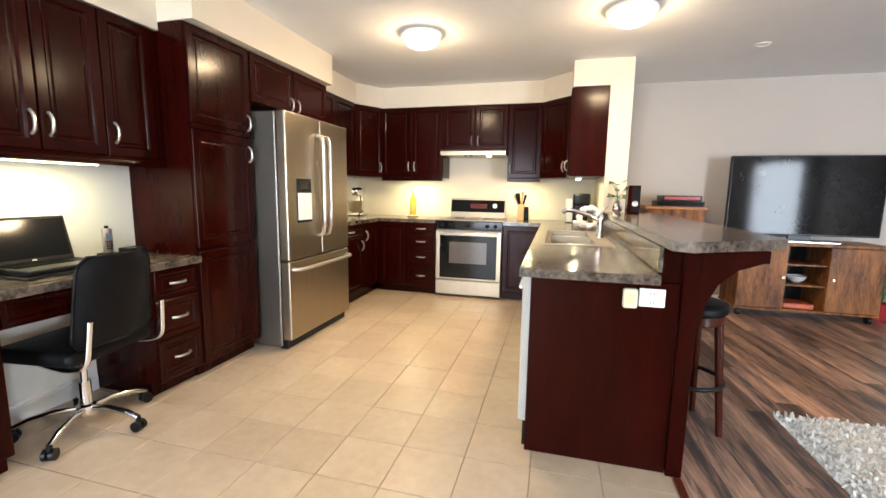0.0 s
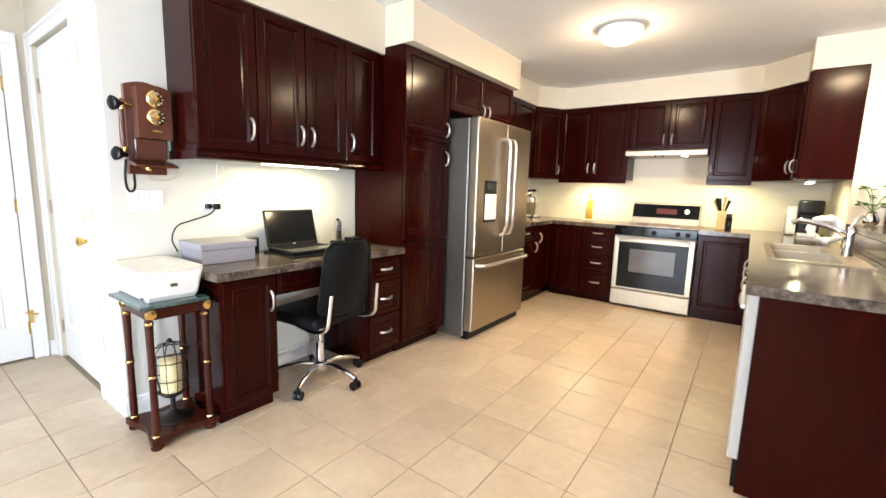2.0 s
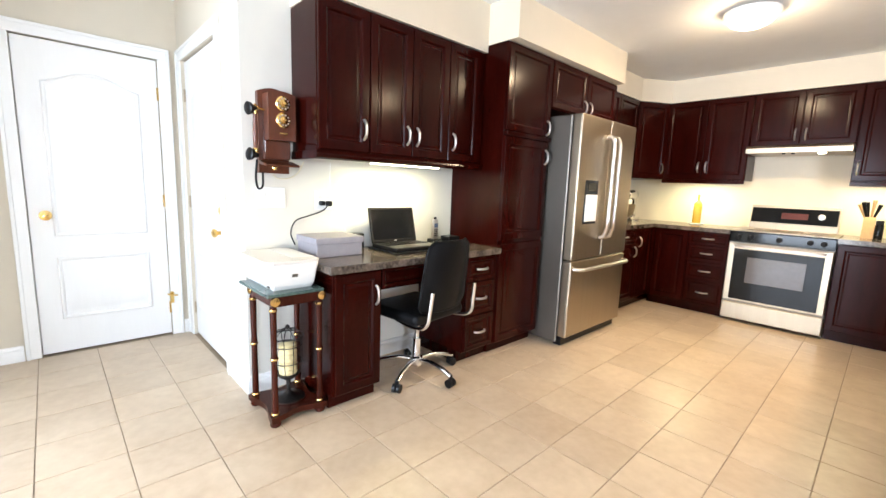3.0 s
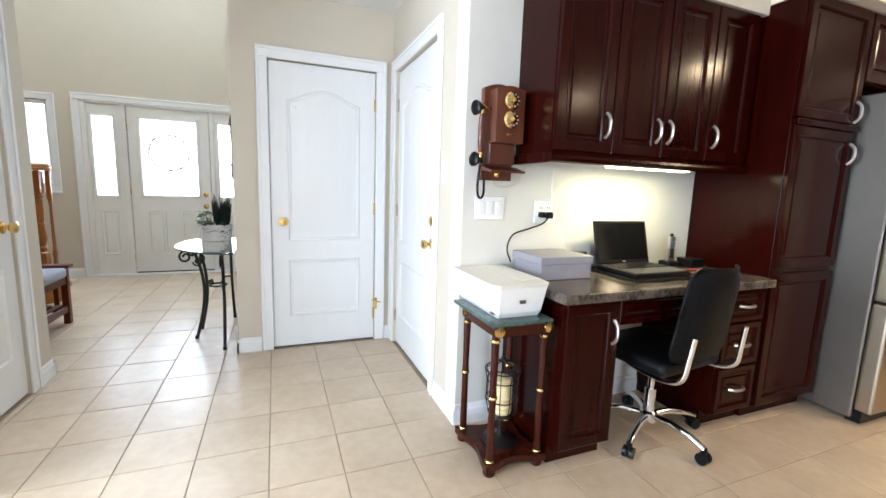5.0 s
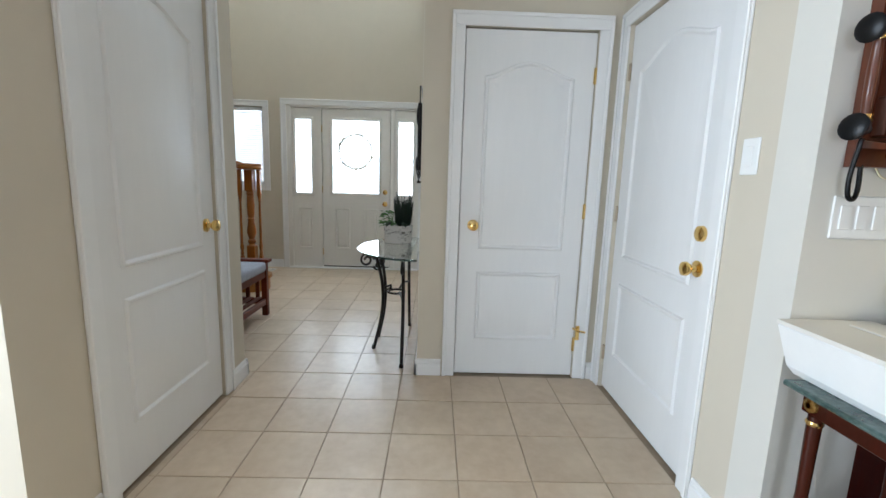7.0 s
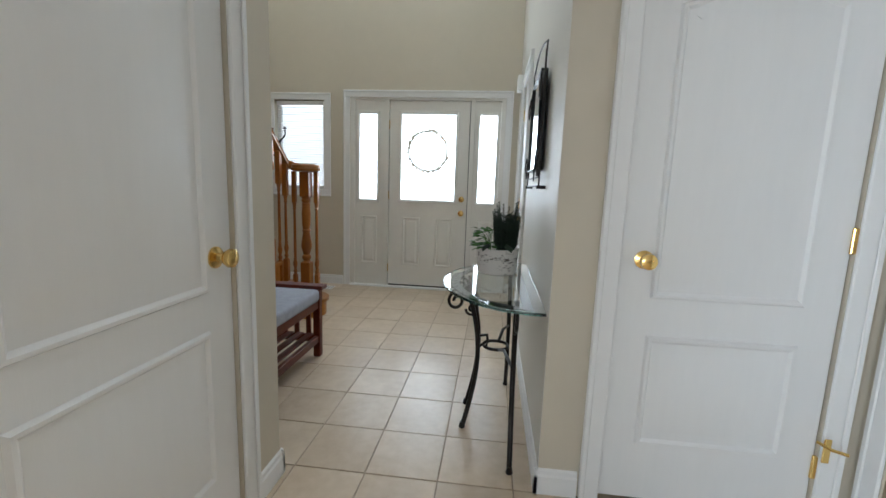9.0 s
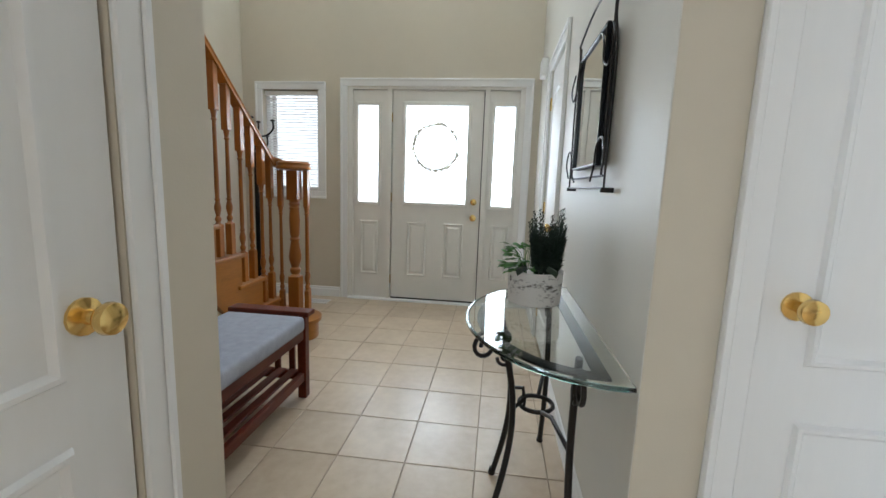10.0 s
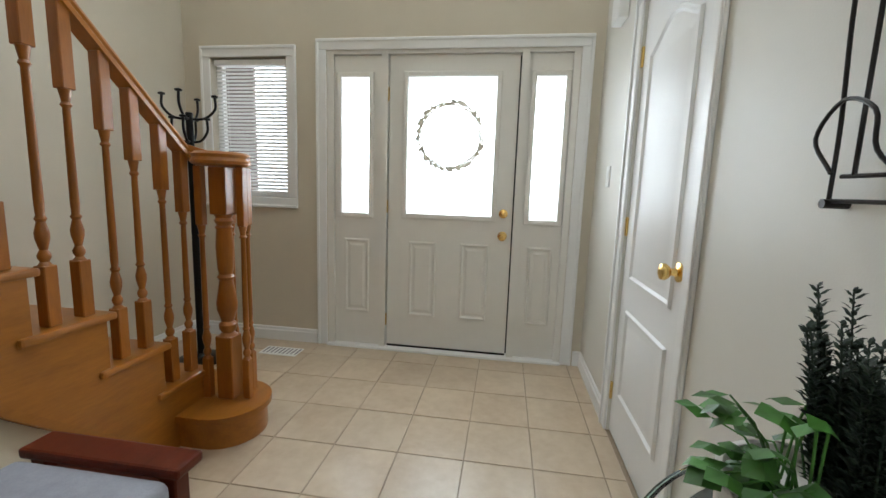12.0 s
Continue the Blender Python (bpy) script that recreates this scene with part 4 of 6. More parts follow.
def baluster(x, y, z0, z1, s=0.0215):
    """Square foot and head with a turned middle."""
    h = z1 - z0
    bm = box(x - s, x + s, y - s, y + s, z0, z0 + 0.20, 0.003)
    t0, t1 = z0 + 0.20, z1 - min(0.27, 0.32 * h)
    L = t1 - t0
    lathe(x, y, [(0.020, t0), (0.012, t0 + .012), (0.018, t0 + .025), (0.018, t0 + .035), (0.011, t0 + .05), (0.019, t0 + .085), (0.020, t0 + .105), (0.012, t0 + .14), (0.017, t0 + .15), (0.012, t0 + .16),
                 (0.0135, t0 + .2), (0.011, t1 - .06), (0.017, t1 - .05), (0.012, t1 - .04), (0.019, t1)], bm, 12)
    box(x - s, x + s, y - s, y + s, t1, z1, 0.003, bm)
    part("baluster", bm, OAKV, stair, smooth=35)


YBAL = Y1 - 0.025
for k in range(1, NT):
    for f in (0.04, 0.152):
        x = xt[k] + f
        baluster(x, YBAL, zt[k], rail_z(x) - 0.02)
# handrail with a flat cap at its foot
rp = [(-0.032, -0.03), (0.032, -0.03), (0.032, -0.008), (0.026, 0.0), (0.032, 0.012), (0.026, 0.028), (0.0, 0.036), (-0.026, 0.028), (-0.032, 0.012), (-0.026, 0.0), (-0.032, -0.008)]
part("handrail", prism(rp, -5.985, -3.98, lambda u, v, w: (w, YBAL + u, rail_z(w) + v)), OAK, stair, smooth=35)
NX, NY = -6.03, -2.385
part("rail_easing", prism(rp, 0, 1, lambda u, v, w: (-5.985 - 0.06 * w, YBAL + u + 0.09 * w, 1.331 - 0.03 * w + v)), OAK, stair, smooth=35)
part("newel_cap", lathe(NX, NY, [(0.10, 1.268), (0.122, 1.276), (0.126, 1.290), (0.118, 1.304), (0.123, 1.318), (0.108, 1.330), (0.0, 1.333)], None, 28), OAK, stair, smooth=40)
bm = box(NX - .042, NX + .042, NY - .042, NY + .042, 0.157, 0.47, 0.004)
lathe(NX, NY, [(0.042, 0.47), (0.028, 0.485), (0.040, 0.505), (0.040, 0.525), (0.028, 0.54), (0.034, 0.56), (0.046, 0.60), (0.047, 0.63), (0.036, 0.70), (0.030, 0.74), (0.040, 0.755), (0.030, 0.77), (0.036, 0.80), (0.040, 0.90), (0.034, 0.98), (0.040, 0.99), (0.032, 1.0), (0.042, 1.02), (0.034, 1.035), (0.042, 1.05)], bm, 18)
box(NX - .042, NX + .042, NY - .042, NY + .042, 1.05, 1.265, 0.004, bm)
part("newel_post", bm, OAKV, stair, smooth=35)
for dx, dy in ((-0.10, -0.03), (0.0, 0.105), (-0.09, 0.07), (0.03, -0.105)):
    baluster(NX + dx * 0.9, NY + dy * 0.9, 0.157, 1.268, 0.018)

# upholstered bench
bx0, bx1, by0, by1 = -5.155, -4.045, -2.305, -1.865
bn = thing("upholstered_bench", ((bx0 + bx1) / 2, (by0 + by1) / 2, 0), "red-brown wooden bench with grey seat pad and slatted shelf", "bench")
for x in (bx0 + 0.03, bx1 - 0.03):
    for y in (by0 + 0.03, by1 - 0.03):
        part("leg", box(x - .024, x + .024, y - .024, y + .024, 0.0, 0.47, 0.004), BENCHW, bn)
    part("arm_top", box(x - 0.045, x + 0.045, by0 - 0.0, by1 + 0.02, 0.472, 0.50, 0.008, None, 2), BENCHW, bn)
    for k in range(4):
        y = by0 + 0.09 + k * 0.085
        part("side_slat", box(x - .009, x + .009, y - .016, y + .016, 0.145, 0.39, 0.002), BENCHW, bn)
    part("side_rail", box(x - .014, x + .014, by0 + .05, by1 - .05, 0.10, 0.15, 0.003), BENCHW, bn)
    part("side_rail", box(x - .014, x + .014, by0 + .05, by1 - .05, 0.38, 0.43, 0.003), BENCHW, bn)
for y in (by0 + 0.03, by1 - 0.03):
    part("long_rail", box(bx0 + .05, bx1 - .05, y - .014, y + .014, 0.34, 0.40, 0.003), BENCHW, bn)
    part("long_rail", box(bx0 + .05, bx1 - .05, y - .014, y + .014, 0.10, 0.15, 0.003), BENCHW, bn)
for k in range(5):
    y = by0 + 0.075 + k * 0.072
    part("shelf_slat", box(bx0 + .04, bx1 - .04, y - .022, y + .022, 0.152, 0.164, 0.002), BENCHW, bn)
part("seat_pad", box(bx0 + .08, bx1 - .08, by0 + .005, by1 + .012, 0.402, 0.485, 0.032, None, 4), FABRIC, bn, "grey fabric seat pad", 40)
pw = thing("throw_pillow", (-4.295, -2.15, 0.48), "slate blue fabric throw pillow leaning on the bench", "pillow")
bm = bmesh.new()
bmesh.ops.create_grid(bm, x_segments=12, y_segments=12, size=0.225)
top = [(v.co.x, v.co.y) for v in bm.verts]
ret = bmesh.ops.duplicate(bm, geom=bm.verts[:] + bm.edges[:] + bm.faces[:])
dup = {e for e in ret["geom"] if isinstance(e, bmesh.types.BMVert)}
for v in bm.verts:
    u, w = v.co.x / 0.225, v.co.y / 0.225
    b = 0.10 * (max(0, 1 - u ** 4) * max(0, 1 - w ** 4)) ** 0.6 + 0.004 * noise.noise((u * 2, w * 2, 0)) * (1 - abs(u)) * (1 - abs(w))
    v.co.z = -b if v in dup else b
    v.co.x *= 1 - 0.06 * (1 - w * w) * abs(u)
    v.co.y *= 1 - 0.06 * (1 - u * u) * abs(w)
bmesh.ops.remove_doubles(bm, verts=bm.verts, dist=0.0005)
bmesh.ops.transform(bm, matrix=pose(-4.295, -2.15, 0.685, 70, 4, 152), verts=bm.verts)
part("cover", bm, PILLOW, pw, smooth=60)

# console table, half-moon glass on wrought iron
ct = thing("console_table", (-4.49, -0.72, 0), "half-moon glass console table on scrolled wrought iron legs", "table")
CX, CA, CB, CZ = -4.53, 0.515, 0.415, 0.722
half = [(CX + CA, YR - 0.012)] + [(x, y) for x, y in arc(CX, YR - 0.03, CA, 0, -180, 40, CB)][0:] + [(CX - CA, YR - 0.012)]
half = half[::-1]
part("glass_top", prism(half, CZ, CZ + 0.012), GLASSM, ct, "clear glass top", 30)
part("glass_edge", tube([(x, y, CZ + 0.006) for x, y in arc(CX, YR - 0.03, CA + .001, 0, -180, 40, CB + .001)], 0.0065, None, 6), EDGEG, ct, "green polished glass edge", 60)
band = [(CX + CA - 0.05, YR - 0.055)] + arc(CX, YR - 0.055, CA - 0.05, 0, -180, 40, CB - 0.06)[1:]
band = band[::-1]
bm = bmesh.new()
hole = inset(band, 0.038)
loops = [[bm.verts.new((x, y, z)) for x, y in line] for line, z in ((band, CZ - 0.009), (hole, CZ - 0.009), (hole, CZ - 0.002), (band, CZ - 0.002))]
for one, two in zip(loops, loops[1:] + loops[:1]):
    for k in range(len(band)):
        q = (k + 1) % len(band)
        bm.faces.new((one[k], one[q], two[q], two[k]))
part("iron_rim", bm, IRON, ct, "flat dark iron band under the glass")


def spiral(c, u, r0, turns, up=1, n=22):
    """A scroll in the upright plane of direction u."""
    u = Vector(u).normalized()
    pts = []
    for k in range(n + 1):
        a = 2 * math.pi * turns * k / n
        r = r0 * (1 - 0.72 * k / n)
        pts.append(Vector(c) + u * (r * math.cos(a)) + Vector((0, 0, up * r * math.sin(a))))
    return pts


for (tx, ty), (fx, fy) in (((-4.20, -0.63), (-4.119, -0.625)), ((-4.44, -0.85), (-4.427, -0.848)), ((-4.87, -0.63), (-4.93, -0.62)), ((-4.66, -0.85), (-4.66, -0.845))):
    out = Vector((fx - CX, fy + 0.62, 0))
    out = out.normalized() if out.length > 0.05 else Vector((0, -1, 0))
    pts = []
    for k in range(15):
        f = k / 14
        z = 0.715 * (1 - f)
        bow_in = -0.075 * math.sin(math.pi * f) * (1 - 0.2 * f)
        p = Vector((tx + (fx - tx) * f, ty + (fy - ty) * f, z)) + out * bow_in
        pts.append(p)
    part("leg", tube(pts, 0.0115, None, 8), IRON, ct, smooth=60)
    part("foot", lathe(pts[-1].x, pts[-1].y, [(0.013, 0.0), (0.016, 0.006), (0.012, 0.022), (0.011, 0.03)], None, 10), IRON, ct, smooth=40)
    part("scroll", tube(spiral(Vector((tx, ty, 0.65)) + out * 0.052, -out, 0.052, 1.5, 1), 0.008, None, 6), IRON, ct, smooth=60)
    part("scroll", tube(spiral(Vector((tx, ty, 0.605)) + out * -0.03, out, 0.034, 1.3, -1), 0.007, None, 6), IRON, ct, smooth=60)
    mid = pts[6]
    part("stretcher", tube([mid, (mid + Vector((CX, -0.70, 0.42))) / 2 + Vector((0, 0, 0.02)), Vector((CX, -0.70, 0.40)) + (mid - Vector((CX, -0.70, mid.z))).normalized() * 0.06], 0.008, None, 6), IRON, ct, smooth=60)
part("stretcher_ring", tube([(x, y, 0.40) for x, y in arc(CX, -0.70, 0.062, 0, 345, 22)], 0.008, None, 6, True), IRON, ct, smooth=60)

# planter
PX, PY = -4.745, -0.712
pot = thing("planter", (PX, PY, CZ + 0.012), "white birch bark pot with dark heather and green ivy", "potted plant")
part("pot", lathe(PX, PY, [(0.100, CZ + .0125), (0.104, CZ + .016), (0.111, CZ + .138), (0.112, CZ + .146), (0.104, CZ + .146), (0.100, CZ + .126), (0.0, CZ + .126)], None, 32), BIRCH, pot, "white birch bark pot", 40)
rnd = random.Random(5)


def leaf(bm, p, d, L, W, nrm=None):
    d = Vector(d).normalized()
    s = d.cross(nrm or Vector((rnd.uniform(-.4, .4), rnd.uniform(-.4, .4), 1))).normalized()
    n = s.cross(d)
    p = Vector(p)
    v = [bm.verts.new(q) for q in (p, p + d * L * .35 + s * W * .5 - n * W * .08, p + d * L * .72 + s * W * .36, p + d * L - n * L * .15, p + d * L * .72 - s * W * .36, p + d * L * .35 - s * W * .5 - n * W * .08)]
    c = bm.verts.new(p + d * L * .45 + n * W * .12)
    for a, b in zip(v, v[1:] + v[:1]):
        bm.faces.new((a, b, c))


for k in range(95):
    bm = bmesh.new()
    a, r = rnd.uniform(0, 6.28), 0.050 * math.sqrt(rnd.random())
    b = Vector((PX + 0.01 + r * math.cos(a), PY + 0.04 + r * math.sin(a), CZ + .124))
    lean = Vector((0.17 * r / 0.05 * math.cos(a), 0.17 * r / 0.05 * math.sin(a), 1)).normalized()
    hgt = rnd.uniform(0.12, 0.20) if k % 5 else rnd.uniform(0.20, 0.275)
    tip = b + lean * hgt
    cyl(b, tip, 0.002, 0.001, bm, 5)
    for j in range(70):
        f = 0.15 + 0.85 * j / 70
        p = b + lean * hgt * f
        ang = j * 2.4
        leaf(bm, p, (math.cos(ang), math.sin(ang), 0.9), rnd.uniform(.014, .026) * (1.25 - 0.6 * f), 0.006)
    part("heather_sprig", bm, LEAFD, pot)
for k in range(36):
    bm = bmesh.new()
    a = rnd.uniform(3.7, 5.5) if k % 6 else rnd.uniform(0, 6.28)
    r = rnd.uniform(0.035, 0.125) if k % 6 else rnd.uniform(0.08, 0.11)
    p = Vector((PX + r * math.cos(a), PY + r * math.sin(a), CZ + (rnd.uniform(.15, .25) if k % 6 else rnd.uniform(.15, .18)) - max(0, r - .10) * 1.2))
    root = Vector((PX + .05 * math.cos(a), PY + .05 * math.sin(a), CZ + .135))
    tube([root, (root + p) / 2 + Vector((0, 0, .02)), p], 0.0015, bm, 4)
    leaf(bm, p, (math.cos(a), math.sin(a), rnd.uniform(-.4, .4)), rnd.uniform(.032, .052), rnd.uniform(.03, .046))
    part("ivy_leaf", bm, LEAF, pot)
for a in (-0.6, 0.5):
    bm = bmesh.new()
    p = Vector((PX + .085 * math.cos(a), PY + .085 * math.sin(a), CZ + .175))
    leaf(bm, p, (math.cos(a), math.sin(a), -0.5), 0.065, 0.048, Vector((math.cos(a), math.sin(a), 0.8)))
    part("broad_leaf", bm, LEAFD, pot, "broad dark green leaf")

# hall mirror in a wrought iron frame
mr = thing("wall_mirror", (-4.66, YR, 1.22), "rectangular mirror in a curled wrought iron frame on the hall wall", "mirror")
mx0, mx1, mz0, mz1 = -4.93, -4.51, 1.31, 1.74
tm = facing("-y", YR)
part("mirror_glass", slab("", mx0, mx1, mz0, mz1, 0.030, 0.036, tm), MIRROR, mr, "silvered mirror")
part("backing", slab("", mx0 - .01, mx1 + .01, mz0 - .01, mz1 + .01, 0.012, 0.029, tm, 0.003), BLACK, mr)
bm = bmesh.new()
for q in ((mx0 - .01, mx0, mz0 - .01, mz1 + .01), (mx1, mx1 + .01, mz0 - .01, mz1 + .01), (mx0, mx1, mz0 - .01, mz0), (mx0, mx1, mz1, mz1 + .01)):
    slab("", *q, 0.030, 0.045, tm, 0.003, bm)
part("mirror_frame", bm, BLACK, mr)
ox0, ox1 = mx0 - 0.13, mx1 + 0.085
part("iron_bar", tube([tm(ox0, 1.225, .03), tm(ox1, 1.225, .03)], 0.0037, None, 8), IRON, mr)
part("iron_bar", tube([tm(ox0 + .02, 1.265, .03), tm(ox1 - .02, 1.265, .03)], 0.0037, None, 8), IRON, mr)
for x, s in ((ox0, 1), (ox1, -1)):
    part("iron_bar", tube(eased([tm(x, 1.215, .03), tm(x, 1.35, .03), tm(x - s * .012, 1.55, .03), tm(x, 1.68, .03), tm(x + s * .03, 1.76, .03), tm(x + s * .01, 1.84, .03)]), 0.0037, None, 8), IRON, mr, smooth=60)
    part("iron_bar", tube([tm(x + s * .045, 1.265, .03), tm(x + s * .045, 1.82, .03)], 0.0037, None, 8), IRON, mr)
    for z, d in ((1.30, 1), (1.69, -1)):
        part("curl", tube(eased([tm(x + s * .01, z - d * .03, .04), tm(x - s * .03, z + d * .03, .045), tm(x + s * .02, z + d * .085, .045), tm(x + s * .085, z + d * .06, .045), tm(x + s * .10, z, .045), tm(x + s * .16, z - d * .05, .04)]), 0.0036, None, 7), IRON, mr, smooth=60)
    part("spacer", cyl(tm(x, 1.22, 0.0), tm(x, 1.22, .04), 0.008), IRON, mr)
arch = [tm(ox0 + (ox1 - ox0) * k / 12, 1.84 + 0.05 * math.sin(math.pi * k / 12), .03) for k in range(13)]
part("iron_bar", tube(arch, 0.0042, None, 8), IRON, mr, smooth=60)

mr.location.z -= 0.025

# coat rack behind the stairs' foot
cr = thing("coat_rack", (-6.70, -3.08, 0), "black metal coat rack standing by the window", "coat rack")
part("pole", cyl((-6.70, -3.08, 0.03), (-6.70, -3.08, 1.62), 0.022), BLACK, cr, smooth=40)
part("base", lathe(-6.70, -3.08, [(0.15, 0), (0.15, 0.012), (0.04, 0.03), (0.025, 0.05)], None, 24), BLACK, cr, smooth=40)
for k in range(4):
    a = radians(20 + 90 * k)
    d = Vector((math.cos(a), math.sin(a), 0))
    for z, L in ((1.58, 0.15), (1.44, 0.10)):
        c = Vector((-6.70, -3.08, z))
        part("hook", tube(eased([c, c + d * L * .6 + Vector((0, 0, .01)), c + d * L + Vector((0, 0, .07)), c + d * L + Vector((0, 0, .14))]), 0.008, None, 7), BLACK, cr, smooth=60)
        part("hook_ball", lathe(*(c + d * L).xy, [(0.0, z + .135), (0.02, z + .14), (0.02, z + .15), (0.0, z + .158)], None, 12), BLACK, cr)

# wreath on the front door
wr = thing("door_wreath", (XF, -1.52, 1.55), "thin round twig wreath hanging on the front door glass", "wreath")
TWIG = mat("pale_twig", (0.72, 0.69, 0.60), 0.8, vary=0.3, scale=30)
for j in range(5):
    pts = []
    for k in range(40):
        a = 2 * math.pi * k / 40
        r = 0.215 + 0.012 * math.sin(7 * a + j * 1.3) + 0.006 * math.sin(13 * a + j)
        pts.append((XF - 0.005 + 0.008 * math.sin(9 * a + j * 2), -1.495 + r * math.cos(a), 1.56 + r * math.sin(a)))
    part("twig", tube(pts, 0.0045, None, 5, True), TWIG, wr, smooth=60)
for k in range(40):
    a = rnd.uniform(0, 6.28)
    bm = bmesh.new()
    leaf(bm, (XF - 0.002, -1.495 + .215 * math.cos(a), 1.56 + .215 * math.sin(a)), (0.2, math.cos(a + 1), math.sin(a + 1)), 0.05, 0.022, Vector((1, 0, 0)))
    part("leaf", bm, TWIG, wr)


def plate(name, to, u, v, w, h, label, keys=1, cat="switch"):
    t = thing(name, to(u, v, 0), label, cat)
    part("cover_plate", slab("", u - w / 2, u + w / 2, v - h / 2, v + h / 2, 0.0005, 0.007, to, 0.003), PLASTW, t)
    for k in range(keys):
        c = u + (k - (keys - 1) / 2) * 0.047
        if cat == "switch":
            part("rocker", slab("", c - .016, c + .016, v - .033, v + .033, 0.0065, 0.011, to, 0.002), PLASTW, t)
        else:
            for dz in (-.02, .02):
                part("socket", slab("", c - .017, c + .017, v + dz - .014, v + dz + .014, 0.0065, 0.009, to, 0.003), PLASTW, t)
                part("slot", slab("", c - .008, c - .005, v + dz - .006, v + dz + .006, 0.0088, 0.0094, to), BLACK, t)
                part("slot", slab("", c + .005, c + .008, v + dz - .006, v + dz + .006, 0.0088, 0.0094, to), BLACK, t)
    return t


td = facing("+x", XD)
plate("light_switch", facing("-y", YG), -2.92, 1.31, 0.075, 0.118, "white single rocker light switch beside the garage door")
plate("light_switch", td, 0.735, 1.135, 0.165, 0.118, "white triple rocker light switch under the wall telephone", 3)
plate("wall_socket", td, 1.06, 1.12, 0.12, 0.118, "white double wall socket with plugs above the desk", 2, "socket")
plate("light_switch", facing("-y", YR), -6.79, 1.30, 0.075, 0.118, "white light switch beside the front door")
plate("light_switch", facing("+y", YS), -5.42, 1.35, 0.12, 0.118, "white light switch on the staircase wall", 2)
plate("wall_socket", facing("-y", YB), -1.87, 1.12, 0.075, 0.118, "white wall socket above the kitchen worktop", 1, "socket")
plate("wall_socket", facing("-y", 1.945), 0.425, 0.80, 0.105, 0.08, "white socket plate on the peninsula end panel", 1, "socket")
nl = thing("night_light", (0.36, 1.94, 0.80), "ivory plug-in air freshener on the peninsula end panel", "air freshener")
part("body", box(0.305, 0.365, 1.905, 1.937, 0.755, 0.84, 0.012, None, 3), PLASTI, nl, smooth=40)
part("window", box(0.317, 0.353, 1.903, 1.906, 0.775, 0.82, 0.001), WAX, nl, "pale yellow scent window")
al = thing("door_chime", (-6.72, YR, 2.15), "white plastic door chime box on the foyer wall", "door chime")
part("case", box(-6.80, -6.65, YR - 0.055, YR - .0005, 2.10, 2.24, 0.01, None, 2), PLASTW, al, smooth=40)
fv = thing("floor_vent", (-6.95, -2.64, 0), "white slotted floor vent beside the baseboard", "vent")
part("frame", box(-7.02, -6.88, -2.78, -2.50, 0.0, 0.006, 0.002), PLASTW, fv)
for k in range(9):
    part("slot", box(-7.0, -6.9, -2.76 + k * .03, -2.748 + k * .03, 0.0055, 0.0068), GREYB, fv)
ds = thing("door_stop", (-3.99, 0.40, 0.30), "brass hinge door stop on the closet door", "door stop")
part("arm", tube([(XC + .012, 0.44, 0.33), (XC + .05, 0.46, 0.325), (XC + .085, 0.49, 0.33)], 0.006), BRASS, ds, smooth=60)
part("plate", box(XC + .024, XC + .030, 0.452, 0.476, 0.26, 0.35, 0.002), BRASS, ds)

# ---- desk chair ----
oc = thing("office_chair", (0, 0, 0), "black leather swivel chair with chrome five-star base", "chair")
bm = bmesh.new()
NBK = 13
for s in (0, 1):
    grid = []
    for i in range(NBK):
        u = -1 + 2 * i / (NBK - 1)
        col = []
        for j in range(11):
            v = j / 10
            half_w = 0.215 - 0.022 * v - (0.05 * max(0, (v - 0.85) / 0.15) ** 2 + 0.03 * max(0, (0.12 - v) / 0.12) ** 2)
            edge = (1 - abs(u) ** 6) * (1 - abs(2 * v - 1) ** 8)
            y = -0.245 - 0.05 * v + 0.055 * u * u - 0.012 + (0.045 * edge if s == 0 else -0.010 * edge)
            col.append(bm.verts.new((u * half_w, y, 0.50 + 0.42 * v)))
        grid.append(col)
    for i in range(NBK - 1):
        for j in range(10):
            bm.faces.new((grid[i][j], grid[i + 1][j], grid[i + 1][j + 1], grid[i][j + 1]))
bmesh.ops.remove_doubles(bm, verts=bm.verts, dist=0.002)
part("backrest", bm, LEATHER, oc, "black padded backrest", 60)
rim = [(1, k / 12) for k in range(1, 12)] + [(1 - k / 6, 1) for k in range(13)] + [(-1, 1 - k / 12) for k in range(1, 12)] + [(-1 + k / 6, 0) for k in range(13)]
seam = []
for u, v in rim:
    half_w = 0.215 - 0.022 * v - (0.05 * max(0, (v - 0.85) / 0.15) ** 2 + 0.03 * max(0, (0.12 - v) / 0.12) ** 2)
    seam.append((u * half_w, -0.257 - 0.05 * v + 0.055 * u * u, 0.50 + 0.42 * v))
part("backrest_piping", tube(seam, 0.007, None, 6, True), LEATHER, oc, smooth=60)
part("seat", box(-0.225, 0.225, -0.20, 0.24, 0.415, 0.485, 0.034, None, 4), LEATHER, oc, "black padded seat", 45)
part("seat_plate", box(-0.10, 0.10, -0.12, 0.12, 0.385, 0.414, 0.004), BLACK, oc)
for s in (-1, 1):
    part("back_bracket", tube(eased([(s * 0.17, 0.02, 0.405), (s * 0.20, -0.12, 0.405), (s * 0.208, -0.22, 0.415), (s * 0.210, -0.272, 0.45), (s * 0.206, -0.285, 0.52), (s * 0.200, -0.298, 0.64)], 3), 0.013, None, 8), CHROME, oc, "chrome bracket", 60)
part("gas_lift", cyl((0, 0, 0.07), (0, 0, 0.25), 0.028, None, None, 18), CHROME, oc, smooth=40)
part("lift_piston", cyl((0, 0, 0.25), (0, 0, 0.386), 0.017, None, None, 14), CHROME, oc, smooth=40)
